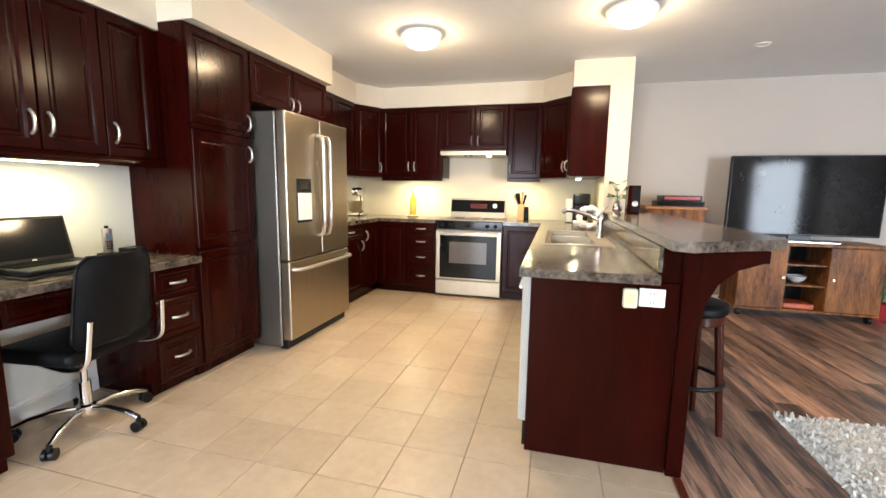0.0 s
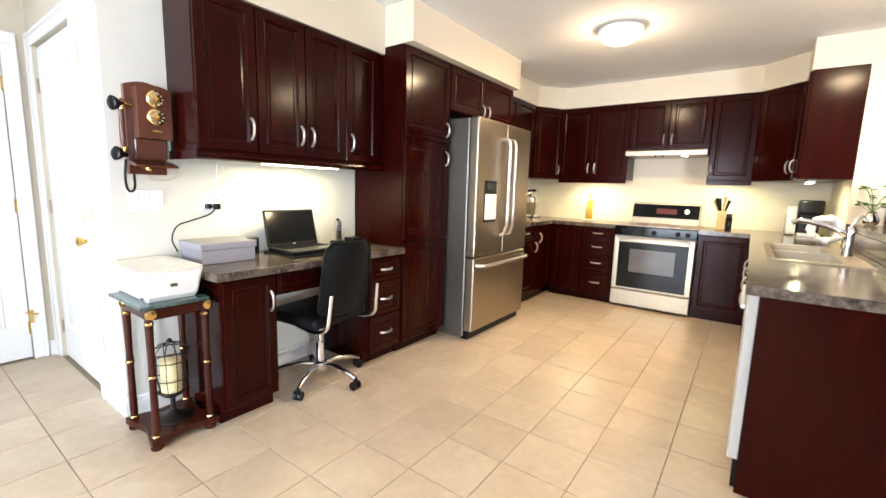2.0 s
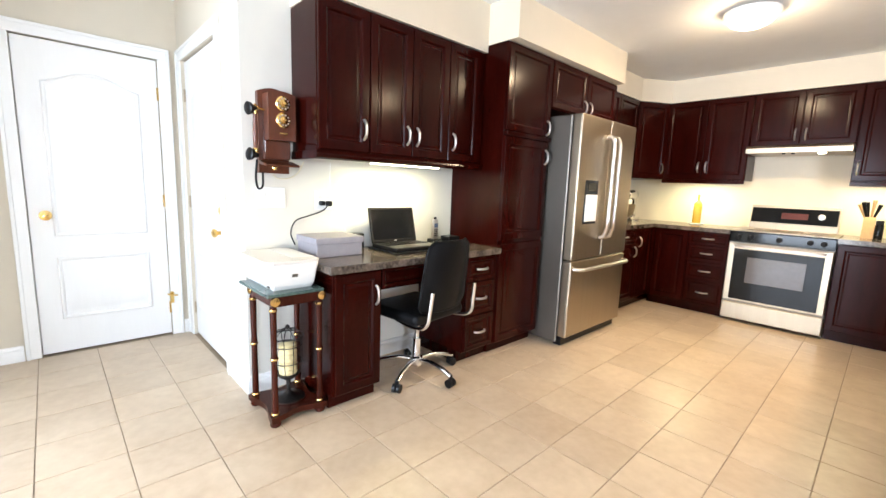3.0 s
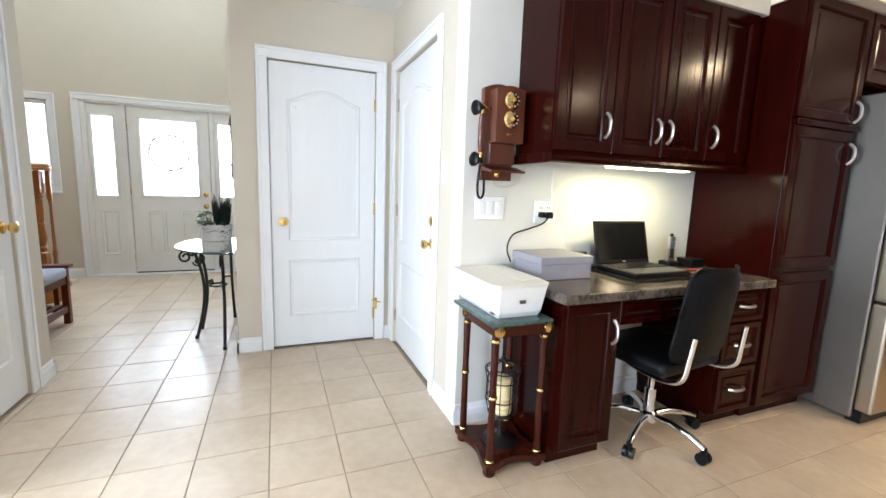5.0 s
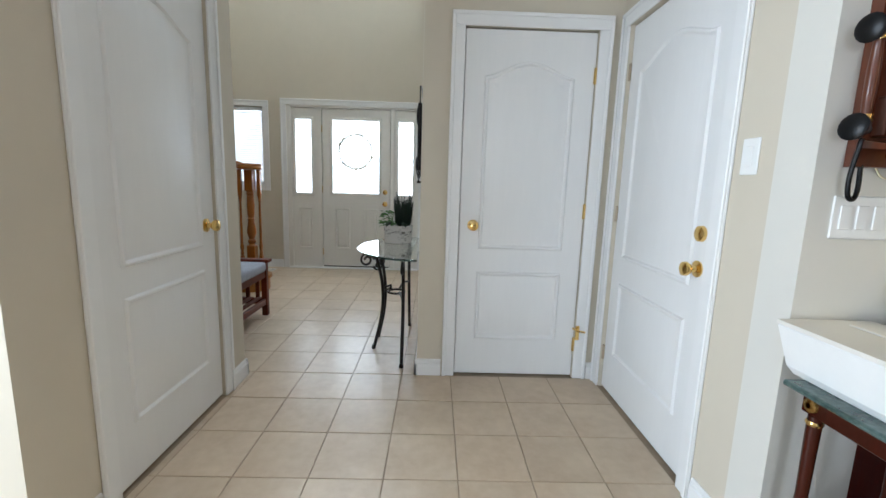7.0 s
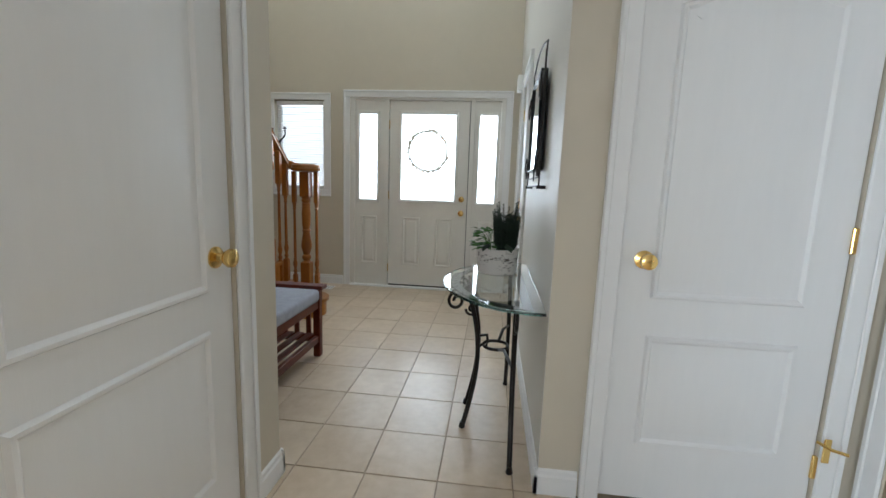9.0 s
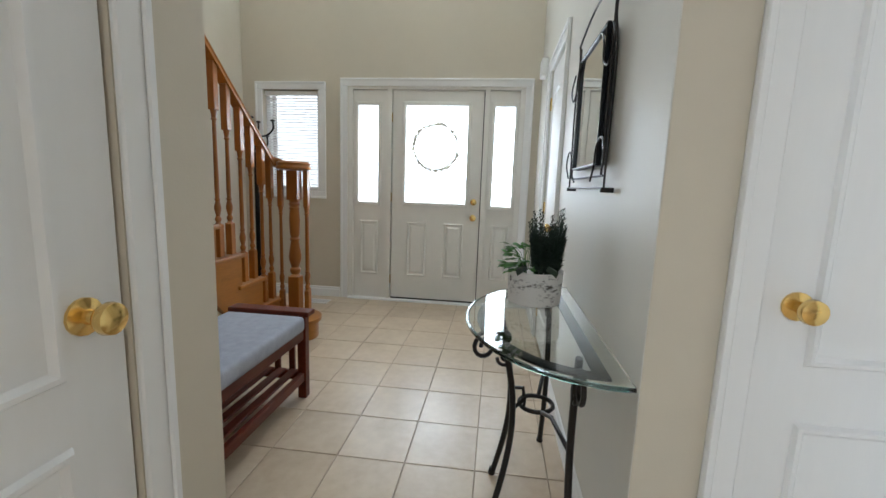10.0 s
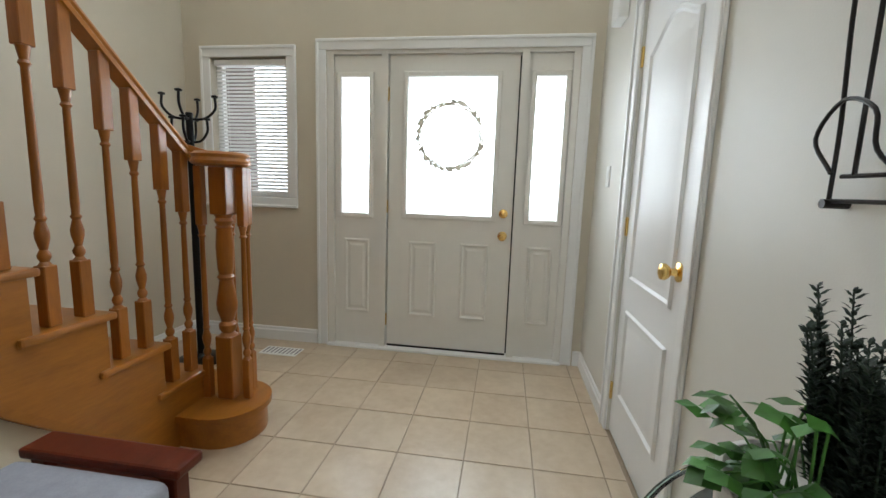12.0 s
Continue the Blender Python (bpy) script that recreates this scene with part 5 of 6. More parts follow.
part("hub", lathe(0, 0, [(0.04, 0.065), (0.045, 0.08), (0.042, 0.12), (0.03, 0.13)]), CHROME, oc, smooth=40)
for k in range(5):
    a = radians(-16 + 72 * k)
    d = Vector((math.cos(a), math.sin(a), 0))
    part("base_leg", tube([d * 0.03 + Vector((0, 0, .105)), d * 0.12 + Vector((0, 0, .112)), d * 0.22 + Vector((0, 0, .095)), d * 0.285 + Vector((0, 0, .068))], 0.016, None, 8), CHROME, oc, "chrome base leg", 60)
    n = Vector((-d.y, d.x, 0))
    c = d * 0.285 + Vector((0, 0, 0.0275))
    cs = part("caster", cyl(c - n * 0.024, c - n * 0.006, 0.0275, None, None, 16), BLACK, oc, "black twin-wheel caster", 40)
    part("wheel", cyl(c + n * 0.006, c + n * 0.024, 0.0275, None, None, 16), BLACK, cs, smooth=40)
    part("stem", cyl(c + Vector((0, 0, 0.01)), c + Vector((0, 0, 0.05)), 0.012), BLACK, cs)
oc.matrix_world = pose(-2.285, 1.51, 0, 0, 0, 97)

# ---- desk things ----
DT = 0.812
lp = thing("laptop", (-2.4, 1.51, DT), "open black laptop with dark screen on the desk", "laptop")
part("base", box(-2.545, -2.285, 1.33, 1.70, DT + .012, DT + .036, 0.006, None, 2), BLACK, lp)
part("palm_rest", box(-2.535, -2.292, 1.337, 1.693, DT + .036, DT + .039, 0.001), mat("dark_silver_deck", (0.12, 0.12, 0.115), 0.3, 0.6), lp)
kb = part("keyboard", box(-2.515, -2.40, 1.352, 1.678, DT + .039, DT + .0405), BLACK, lp)
for r in range(5):
    for c in range(14):
        part("key", box(-2.512 + r * .0225, -2.493 + r * .0225, 1.356 + c * .0229, 1.375 + c * .0229, DT + .0405, DT + .0425), BLACK, kb)
part("touchpad", box(-2.375, -2.315, 1.46, 1.55, DT + .039, DT + .0398), STEELD, lp)
sc = box(-0.006, 0.006, -0.185, 0.185, 0, 0.235, 0.004)
bmesh.ops.transform(sc, matrix=pose(-2.548, 1.515, DT + .036, 0, -14, 0), verts=sc.verts)
lid = part("lid", sc, BLACK, lp)
sc = box(0.0062, 0.0072, -0.170, 0.170, 0.022, 0.222)
bmesh.ops.transform(sc, matrix=pose(-2.548, 1.515, DT + .036, 0, -14, 0), verts=sc.verts)
part("screen", sc, BGLASS, lid)
sc = box(0.0062, 0.0075, -0.01, 0.01, 0.008, 0.015)
bmesh.ops.transform(sc, matrix=pose(-2.548, 1.515, DT + .036, 0, -14, 0), verts=sc.verts)
part("badge", sc, NICKEL, lid)
tagged(part("laptop_tray", box(-2.57, -2.255, 1.31, 1.72, DT + .0005, DT + .0115, 0.004), BLACK), "black cooling tray under the laptop", "tray")
bx = thing("storage_box", (-2.5, 1.02, DT), "lilac grey lidded cardboard storage box on the desk", "box")
part("body", box(-2.645, -2.405, 0.875, 1.165, DT + .0005, DT + .085, 0.003), GREYB, bx)
part("lid", box(-2.652, -2.398, 0.868, 1.172, DT + .075, DT + .112, 0.003), GREYB, bx, "lilac grey box lid")
ro = thing("speaker", (-2.6, 1.27, DT), "small black desk speaker beside the laptop", "speaker")
part("case", box(-2.64, -2.59, 1.235, 1.30, DT, DT + .10, 0.005), BLACK, ro)
part("grille", box(-2.5895, -2.587, 1.243, 1.292, DT + .02, DT + .09, 0.001), LEATHER, ro)
hs = thing("cordless_phone", (-2.6, 1.92, DT), "silver and black cordless telephone in its cradle", "telephone")
part("cradle", box(-2.635, -2.555, 1.875, 1.96, DT, DT + .03, 0.008, None, 2), BLACK, hs, smooth=40)
hb = part("receiver", box(-2.61, -2.585, 1.895, 1.945, DT + .025, DT + .175, 0.008, None, 2), NICKEL, hs, "silver receiver", 40)
part("display", box(-2.5845, -2.583, 1.903, 1.937, DT + .115, DT + .145), mat("blue_grey_display", (0.12, 0.16, 0.24), 0.3), hb)
part("antenna", box(-2.605, -2.59, 1.91, 1.93, DT + .175, DT + .192, 0.004), BLACK, hb)
for r in range(4):
    for c in range(3):
        part("key", box(-2.5845, -2.5825, 1.904 + c * .0115, 1.912 + c * .0115, DT + .05 + r * .014, DT + .058 + r * .014), BLACK, hb)
pb = thing("pen_tray", (-2.55, 2.04, DT), "small black desk organiser with red pens", "organiser")
part("tray", box(-2.60, -2.50, 1.98, 2.09, DT, DT + .05, 0.004), BLACK, pb)
part("pen", cyl((-2.45, 1.86, DT + .006), (-2.42, 1.98, DT + .006), 0.005), REDP, pb, "red pen")
cable = [tuple(Vector(p)) for p in ((XD + .03, 1.08, 1.10), (XD + .045, 1.03, 1.06), (XD + .03, 0.95, 1.03), (XD + .02, 0.87, 1.0), (XD + .02, 0.84, 0.93), (XD + .03, 0.86, 0.86))]
cb = thing("power_cables", (XD, 1.08, 1.1), "black plugs and power leads at the wall socket", "cable")
part("lead", tube(eased(cable), 0.004, None, 6), BLACK, cb, "black lead", 60)
part("lead", tube([(XD + .03, 1.10, 1.10), (XD + .035, 1.14, 1.03), (XD + .02, 1.20, 0.93), (XD + .03, 1.24, 0.83)], 0.003, None, 6), PLASTW, cb, "white lead", 60)
part("lead", tube([(XD + .012, 1.10, 1.35), (XD + .012, 1.095, 1.25), (XD + .02, 1.10, 1.15)], 0.003, None, 6), PLASTW, cb, "white lead", 60)
part("plug", box(XD + .009, XD + .04, 1.065, 1.10, 1.085, 1.118, 0.005), BLACK, cb)
part("plug", box(XD + .009, XD + .045, 1.02, 1.05, 1.09, 1.118, 0.005), BLACK, cb)

# ---- printer on its stand ----
ps = thing("plant_stand", (-2.4, 0.69, 0), "mahogany side stand with green marble top and brass rings", "stand")
corners = [(-2.265, 0.575), (-2.265, 0.815), (-2.54, 0.575), (-2.54, 0.815)]
part("marble_top", box(-2.60, -2.205, 0.525, 0.815, 0.682, 0.698, 0.004), GREEN, ps, "dark green marble top")
for q in ((-2.57, -2.235, 0.560, 0.585), (-2.57, -2.235, 0.795, 0.815), (-2.57, -2.545, 0.585, 0.795), (-2.26, -2.235, 0.585, 0.795)):
    part("apron", box(*q, 0.625, 0.681, 0.003), DARKW, ps)
for x, y in corners:
    lg = part("column", lathe(x, y, [(0.016, 0.06), (0.017, 0.1), (0.0145, 0.33), (0.0165, 0.36), (0.0145, 0.40), (0.017, 0.60), (0.016, 0.624)], None, 14), DARKW, ps, smooth=40)
    for z in (0.065, 0.355, 0.605):
        part("brass_ring", lathe(x, y, [(0.018, z - .006), (0.0205, z), (0.018, z + .006)], None, 14), BRASS, lg, "brass ring", 40)
    part("rosette", turned((-2.234, y, 0.653), (1, 0, 0), [(0.024, 0), (0.022, 0.006), (0.008, 0.010)]) if x > -2.4 else turned((x, 0.559, 0.653), (0, -1, 0), [(0.02, 0), (0.018, 0.006), (0.008, 0.01)]), BRASS, lg, "brass rosette", 40)
    part("foot", lathe(x, y, [(0.024, 0.0), (0.028, 0.010), (0.024, 0.024)], None, 14), DARKW, lg)
plinth = []
cs4 = [(-2.235, 0.545), (-2.235, 0.845), (-2.57, 0.845), (-2.57, 0.545)]
for (a0, b0), (a1, b1) in zip(cs4, cs4[1:] + cs4[:1]):
    mx_, my_ = -2.4025, 0.695
    for k in range(10):
        f = k / 10
        dip = 0.20 * math.sin(math.pi * f) ** 2
        x, y = a0 + (a1 - a0) * f, b0 + (b1 - b0) * f
        plinth.append((x + (mx_ - x) * dip, y + (my_ - y) * dip))
part("plinth", prism(plinth, 0.026, 0.058), DARKW, ps, smooth=40)
pr = thing("printer", (-2.45, 0.68, 0.7), "white inkjet printer with cream lid on the stand", "printer")
bm = bmesh.new()
ring = []
for z, g in ((0.699, 0.035), (0.72, 0.022), (0.828, 0.0), (0.832, 0.002)):
    ring.append([bm.verts.new((x, y, z)) for x, y in inset([(-2.665, 0.545), (-2.26, 0.545), (-2.235, 0.57), (-2.235, 0.79), (-2.26, 0.812), (-2.665, 0.812)], g)])
for a, b in zip(ring, ring[1:]):
    for k in range(6):
        bm.faces.new((a[k], a[(k + 1) % 6], b[(k + 1) % 6], b[k]))
bm.faces.new(ring[0][::-1])
bm.faces.new(ring[-1])
part("body", bm, PLASTW, pr)
part("lid", prism([(-2.668, 0.542), (-2.258, 0.542), (-2.232, 0.568), (-2.232, 0.792), (-2.258, 0.814), (-2.668, 0.814)], 0.834, 0.845), mat("cream_plastic", (0.74, 0.71, 0.65), 0.45, vary=0.02), pr, "cream lid")
part("paper_cover", box(-2.62, -2.30, 0.70, 0.806, 0.8455, 0.850, 0.002), mat("cream_plastic_cover", (0.75, 0.72, 0.66), 0.45, vary=0.02), pr)
part("badge", box(-2.234, -2.2335, 0.66, 0.69, 0.765, 0.78), STEELD, pr)
part("badge", box(-2.30, -2.265, 0.5605, 0.5615, 0.715, 0.725), STEELD, pr)
cl = thing("candle_lantern", (-2.40, 0.70, 0.058), "black wire lantern holding a ribbed cream candle", "lantern")
part("candle", lathe(-2.40, 0.70, [(0.044, 0.20)] + [(0.044 + 0.004 * (k % 2), 0.20 + 0.011 * k) for k in range(1, 16)] + [(0.03, 0.372)], None, 18), WAX, cl, "ribbed cream candle", 30)
part("base", lathe(-2.40, 0.70, [(0.085, 0.058), (0.085, 0.066), (0.03, 0.08), (0.012, 0.10), (0.012, 0.16), (0.05, 0.185), (0.058, 0.198)], None, 18), IRON, cl, smooth=40)
for z, r in ((0.20, 0.060), (0.27, 0.074), (0.36, 0.072), (0.41, 0.082)):
    part("wire_ring", tube([(-2.40 + r * math.cos(a), 0.70 + r * math.sin(a), z) for a in [2 * math.pi * k / 20 for k in range(20)]], 0.003, None, 5, True), IRON, cl, smooth=60)
for k in range(10):
    a = 2 * math.pi * k / 10
    part("wire", tube([(-2.40 + r * math.cos(a), 0.70 + r * math.sin(a), z) for z, r in ((0.20, .06), (0.27, .074), (0.36, .072), (0.41, .082), (0.44, .05), (0.45, .01))], 0.0022, None, 5), IRON, cl, smooth=60)
part("finial", lathe(-2.40, 0.70, [(0.0, 0.445), (0.012, 0.455), (0.012, 0.465), (0.0, 0.475)], None, 10), IRON, cl)

# ---- antique wall telephone ----
ph = thing("wall_telephone", (XD, 0.745, 1.5), "antique style wooden wall telephone with brass dials", "telephone")
bmo = [(0.665, 1.27), (0.83, 1.27), (0.83, 1.70)] + [(0.83 - 0.165 * k / 8, 1.70 + 0.022 * math.sin(math.pi * k / 8)) for k in range(1, 8)] + [(0.665, 1.70)]
part("backboard", prism(bmo, 0.001, 0.035, td), PHONEW, ph)
bmo = [(0.690, 1.445), (0.838, 1.445), (0.838, 1.685)] + [(0.838 - 0.148 * k / 8, 1.685 + 0.015 * math.sin(math.pi * k / 8)) for k in range(1, 8)] + [(0.690, 1.685)]
part("case", prism(bmo, 0.036, 0.115, td), PHONEW, ph)
part("lower_box", slab("", 0.685, 0.825, 1.345, 1.444, 0.036, 0.07, td, 0.004), PHONEW, ph)
part("shelf", prism([(0.036, 1.318), (0.135, 1.305), (0.142, 1.315), (0.036, 1.338)], 0.665, 0.845, lambda u, v, w: td(w, v, u)), PHONEW, ph)
part("drawer_pull", turned(td(0.745, 1.30, 0.036), (1, 0, 0), [(0.008, 0), (0.014, 0.012), (0.006, 0.02)]), BRASS, ph, smooth=40)
for z in (1.635, 1.55):
    dl = part("dial", turned(td(0.768, z, 0.115), (1, 0, 0), [(0.040, 0), (0.040, 0.006), (0.034, 0.012), (0.012, 0.016), (0.012, 0.026), (0.006, 0.03)], 24), BRASS, ph, "round brass dial", 30)
    for k in range(10):
        a = 2 * math.pi * k / 10
        part("button", turned(td(0.768 + .027 * math.cos(a), z + .027 * math.sin(a), 0.126), (1, 0, 0), [(0.006, 0), (0.005, 0.004)], 8), NICKEL, dl)
part("maker_plate", slab("", 0.748, 0.79, 1.478, 1.486, 0.115, 0.117, td), BRASS, ph)
part("cradle_hook", tube([td(0.69, 1.60, 0.06), td(0.655, 1.605, 0.065), td(0.635, 1.62, 0.07)], 0.007, None, 7), BRASS, ph, smooth=60)
hn = part("receiver", turned(td(0.640, 1.36, 0.062), (0, 0, 1), [(0.011, 0), (0.014, 0.02), (0.010, 0.03), (0.013, 0.09), (0.013, 0.15), (0.010, 0.21), (0.014, 0.22), (0.011, 0.24)]), PHONEW, ph, "wood and brass receiver", 40)
for z in (1.385, 1.585):
    part("brass_collar", turned(td(0.640, z - .012, 0.062), (0, 0, 1), [(0.0145, 0), (0.016, 0.012), (0.0145, 0.024)]), BRASS, hn, smooth=40)
for z in (1.36, 1.60):
    part("cup", turned(td(0.650, z, 0.062), (0.25, -1, -0.1 if z > 1.5 else 0.1), [(0.012, 0), (0.016, 0.02), (0.030, 0.036), (0.034, 0.05), (0.026, 0.056)]), BLACK, hn, "black cup", 40)
part("cord", tube(eased([td(0.645, 1.34, 0.06), td(0.640, 1.25, 0.05), td(0.648, 1.195, 0.045), td(0.668, 1.185, 0.04), td(0.682, 1.21, 0.035), td(0.684, 1.275, 0.03)]), 0.006, None, 7), BLACK, ph, "black cord", 60)
part("line_cord", tube(eased([td(0.74, 1.272, 0.015), td(0.77, 1.245, 0.01), td(0.83, 1.245, 0.008), td(0.89, 1.275, 0.008), td(0.93, 1.345, 0.008)]), 0.0025, None, 6), PLASTI, ph, smooth=60)

# ---- kitchen worktop things ----
WT = 0.908
ob_ = thing("oil_bottle", (-1.79, 5.22, WT), "tall glass bottle of amber oil on a saucer", "bottle")
part("saucer", lathe(-1.79, 5.22, [(0.06, WT), (0.085, WT + .012), (0.08, WT + .014), (0.05, WT + .006)], None, 20), PLASTW, ob_)
part("bottle", lathe(-1.79, 5.22, [(0.04, WT + .014), (0.042, WT + .02), (0.042, WT + .23), (0.03, WT + .255), (0.012, WT + .27), (0.011, WT + .33), (0.014, WT + .335)], None, 18), AMBER, ob_, smooth=40)
kn = thing("utensil_crock", (-0.40, 5.20, WT), "light wood utensil block with spoons and knives", "utensil holder")
part("block", prism([(5.15, WT), (5.26, WT), (5.28, WT + .16), (5.19, WT + .19)], -0.44, -0.36, lambda u, v, w: (w, u, v)), WOODL, kn)
for k, (dx, dy, m_) in enumerate(((-.05, -.02, WOODL), (-.02, -.04, BLACK), (.01, -.03, WOODL), (.035, -.05, BLACK), (-.035, -.06, BLACK))):
    part("utensil", cyl((-0.40 + dx * .5, 5.23, WT + .16), (-0.40 + dx * 1.6, 5.23 + dy, WT + .30 + .02 * (k % 3)), 0.008, 0.016), m_, kn, smooth=40)
jr = thing("glass_jar", (-0.33, 5.16, WT), "black lidded glass jar beside the utensil block", "jar")
part("jar", lathe(-0.33, 5.16, [(0.028, WT), (0.03, WT + .01), (0.03, WT + .12), (0.025, WT + .13)], None, 16), BGLASS, jr, smooth=40)
part("lid", lathe(-0.33, 5.16, [(0.027, WT + .13), (0.027, WT + .16), (0.02, WT + .165)], None, 16), BLACK, jr)
cm = thing("coffee_machine", (0.24, 5.05, WT), "black and silver pod coffee machine on the worktop", "coffee machine")
part("body", box(0.20, 0.36, 4.97, 5.22, WT, WT + .30, 0.025, None, 3), BLACK, cm, smooth=40)
part("head", box(0.19, 0.37, 4.87, 5.0, WT + .20, WT + .33, 0.025, None, 3), BLACK, cm, smooth=40)
part("drip_tray", box(0.20, 0.36, 4.86, 4.97, WT, WT + .03, 0.006), NICKEL, cm)
part("water_tank", box(0.12, 0.195, 4.95, 5.2, WT + .01, WT + .27, 0.015, None, 2), mat("clear_grey_plastic", (0.5, 0.52, 0.52), 0.15, vary=0.05), cm, "clear water tank", 40)
mxr = thing("stand_mixer", (-2.47, 5.0, WT), "chrome stand mixer in the worktop corner", "mixer")
part("base", box(-2.56, -2.38, 4.88, 5.12, WT, WT + .04, 0.015, None, 2), CHROME, mxr, smooth=40)
part("column", box(-2.51, -2.43, 5.03, 5.12, WT + .04, WT + .27, 0.02, None, 2), CHROME, mxr, smooth=40)
part("motor_head", turned((-2.47, 5.14, WT + .31), (0, -1, 0), [(0.03, 0), (0.055, 0.03), (0.06, 0.12), (0.05, 0.25), (0.02, 0.28)]), CHROME, mxr, smooth=40)
part("bowl", lathe(-2.47, 4.93, [(0.04, WT + .04), (0.08, WT + .08), (0.095, WT + .19), (0.098, WT + .195)], None, 20), STEEL, mxr, smooth=40)
gl = thing("garland", (0.37, 4.25, WT), "white beaded garland ring resting on the worktop", "decoration")
for k in range(22):
    a = 2 * math.pi * k / 22
    r = 0.085
    bm = bmesh.new()
    bmesh.ops.create_icosphere(bm, subdivisions=2, radius=0.024 + 0.004 * (k % 3), matrix=Matrix.Translation((0.31 + r * math.cos(a), 4.10 + 0.03 * math.sin(3 * a), WT + .115 + r * math.sin(a))))
    part("bead", bm, PLASTW, gl, smooth=60)
BT = 1.067
vp = thing("small_vase_plant", (0.56, 4.22, BT), "small glass vase with leafy green cutting on the bar", "potted plant")
part("vase", lathe(0.56, 4.22, [(0.03, BT), (0.045, BT + .02), (0.045, BT + .05), (0.025, BT + .09), (0.03, BT + .10)], None, 18), CHROME, vp, "silvery vase", 40)
for k in range(26):
    bm = bmesh.new()
    a, r, z = rnd.uniform(0, 6.28), rnd.uniform(.02, .10), rnd.uniform(.14, .28)
    p = Vector((0.56 + r * math.cos(a), 4.22 + r * math.sin(a), BT + z))
    tube([(0.56, 4.22, BT + .09), ((0.56 + p.x) / 2, (4.22 + p.y) / 2, BT + z * .8), p], 0.0015, bm, 4)
    leaf(bm, p, (math.cos(a), math.sin(a), rnd.uniform(-.3, .6)), 0.055, 0.042)
    part("leaf", bm, LEAF, vp)
sp = thing("bookshelf_speaker", (0.68, 4.05, BT), "dark wooden bookshelf speaker on the bar top", "speaker")
part("case", box(0.615, 0.715, 4.00, 4.14, BT, BT + .25, 0.004), CHERRY, sp)
part("grille", box(0.645, 0.708, 3.996, 4.0, BT + .02, BT + .235, 0.002), BLACK, sp)
part("cone", turned((0.676, 3.996, BT + .09), (0, -1, 0), [(0.026, 0), (0.022, 0.004), (0.008, 0.002)]), NICKEL, sp, smooth=40)

# ---- bar stool and living room ----
bs = thing("bar_stool", (0, 0, 0), "dark wooden bar stool with round black leather seat", "stool")
part("cushion", lathe(0, 0, [(0.150, 0.635), (0.168, 0.645), (0.172, 0.67), (0.162, 0.69), (0.125, 0.70), (0.0, 0.705)], None, 28), LEATHER, bs, "round black leather cushion", 50)
part("seat_ring", lathe(0, 0, [(0.15, 0.585), (0.155, 0.59), (0.155, 0.634), (0.10, 0.634)], None, 28), DARKW, bs, smooth=40)
for k in range(4):
    a = radians(45 + 90 * k)
    d = Vector((math.cos(a), math.sin(a), 0))
    bm = cyl(d * 0.185, d * 0.132 + Vector((0, 0, 0.61)), 0.016, 0.022, None, 8)
    part("leg", bm, DARKW, bs, smooth=50)
part("foot_ring", tube([(0.178 * math.cos(a), 0.178 * math.sin(a), 0.27) for a in [2 * math.pi * k / 32 for k in range(32)]], 0.012, None, 8, True), BLACK, bs, "black metal foot ring", 60)
bs.matrix_world = pose(0.73, 2.45, 0, 0, 0, 12)

tv = thing("television", (2.45, 5.15, 0.78), "large black flat screen television on its stand", "television")
part("case", box(1.765, 3.115, 5.10, 5.15, 0.845, 1.655, 0.006), BLACK, tv)
part("screen", box(1.78, 3.10, 5.0965, 5.10, 0.862, 1.642), SCREEN, tv, "dark reflecting screen")
part("foot", prism([(2.15, 5.0), (2.75, 5.0), (2.70, 5.24), (2.20, 5.24)], 0.782, 0.792), NICKEL, tv)
part("neck", box(2.35, 2.55, 5.11, 5.15, 0.792, 0.85), BLACK, tv)
ts = thing("tv_stand", (2.48, 5.15, 0), "rustic brown wooden television stand on casters", "tv stand")
part("top", box(1.84, 3.13, 4.92, 5.38, 0.75, 0.78, 0.004), PINE, ts)
part("bottom", box(1.86, 3.11, 4.94, 5.37, 0.075, 0.10, 0.003), PINE, ts)
part("back", box(1.87, 3.10, 5.35, 5.365, 0.10, 0.75), BLACK, ts)
for x in (1.87, 2.285, 2.645, 3.085):
    part("upright", box(x - .0, x + .018, 4.95, 5.35, 0.10, 0.75), PINE, ts)
for z in (0.34, 0.55):
    part("shelf", box(2.305, 2.644, 4.96, 5.35, z, z + .016), PINE, ts)
for a, b, hx in ((1.872, 2.292, 2.262), (2.648, 3.10, 2.685)):
    d = part("door", box(a, b, 4.932, 4.949, 0.105, 0.745, 0.003), PINE, ts)
    part("knob", turned((hx, 4.932, 0.43), (0, -1, 0), [(0.008, 0), (0.007, 0.012), (0.014, 0.018), (0.010, 0.026)]), NICKEL, d, smooth=40)
for x in (1.92, 3.05):
    for y in (4.99, 5.32):
        part("caster", cyl((x - .015, y, .036), (x + .015, y, .036), 0.036, None, None, 14), BLACK, ts, smooth=40)
bw = thing("tray", (2.46, 5.1, .10), "orange red shallow tray on the stand's lowest shelf", "tray")
part("tray", box(2.33, 2.60, 5.0, 5.25, 0.101, 0.15, 0.006), mat("orange_red_lacquer", (0.45, 0.09, 0.03), 0.35), bw)
sw = thing("glass_bowl", (2.46, 5.1, .356), "clear glass bowl on the stand's middle shelf", "bowl")
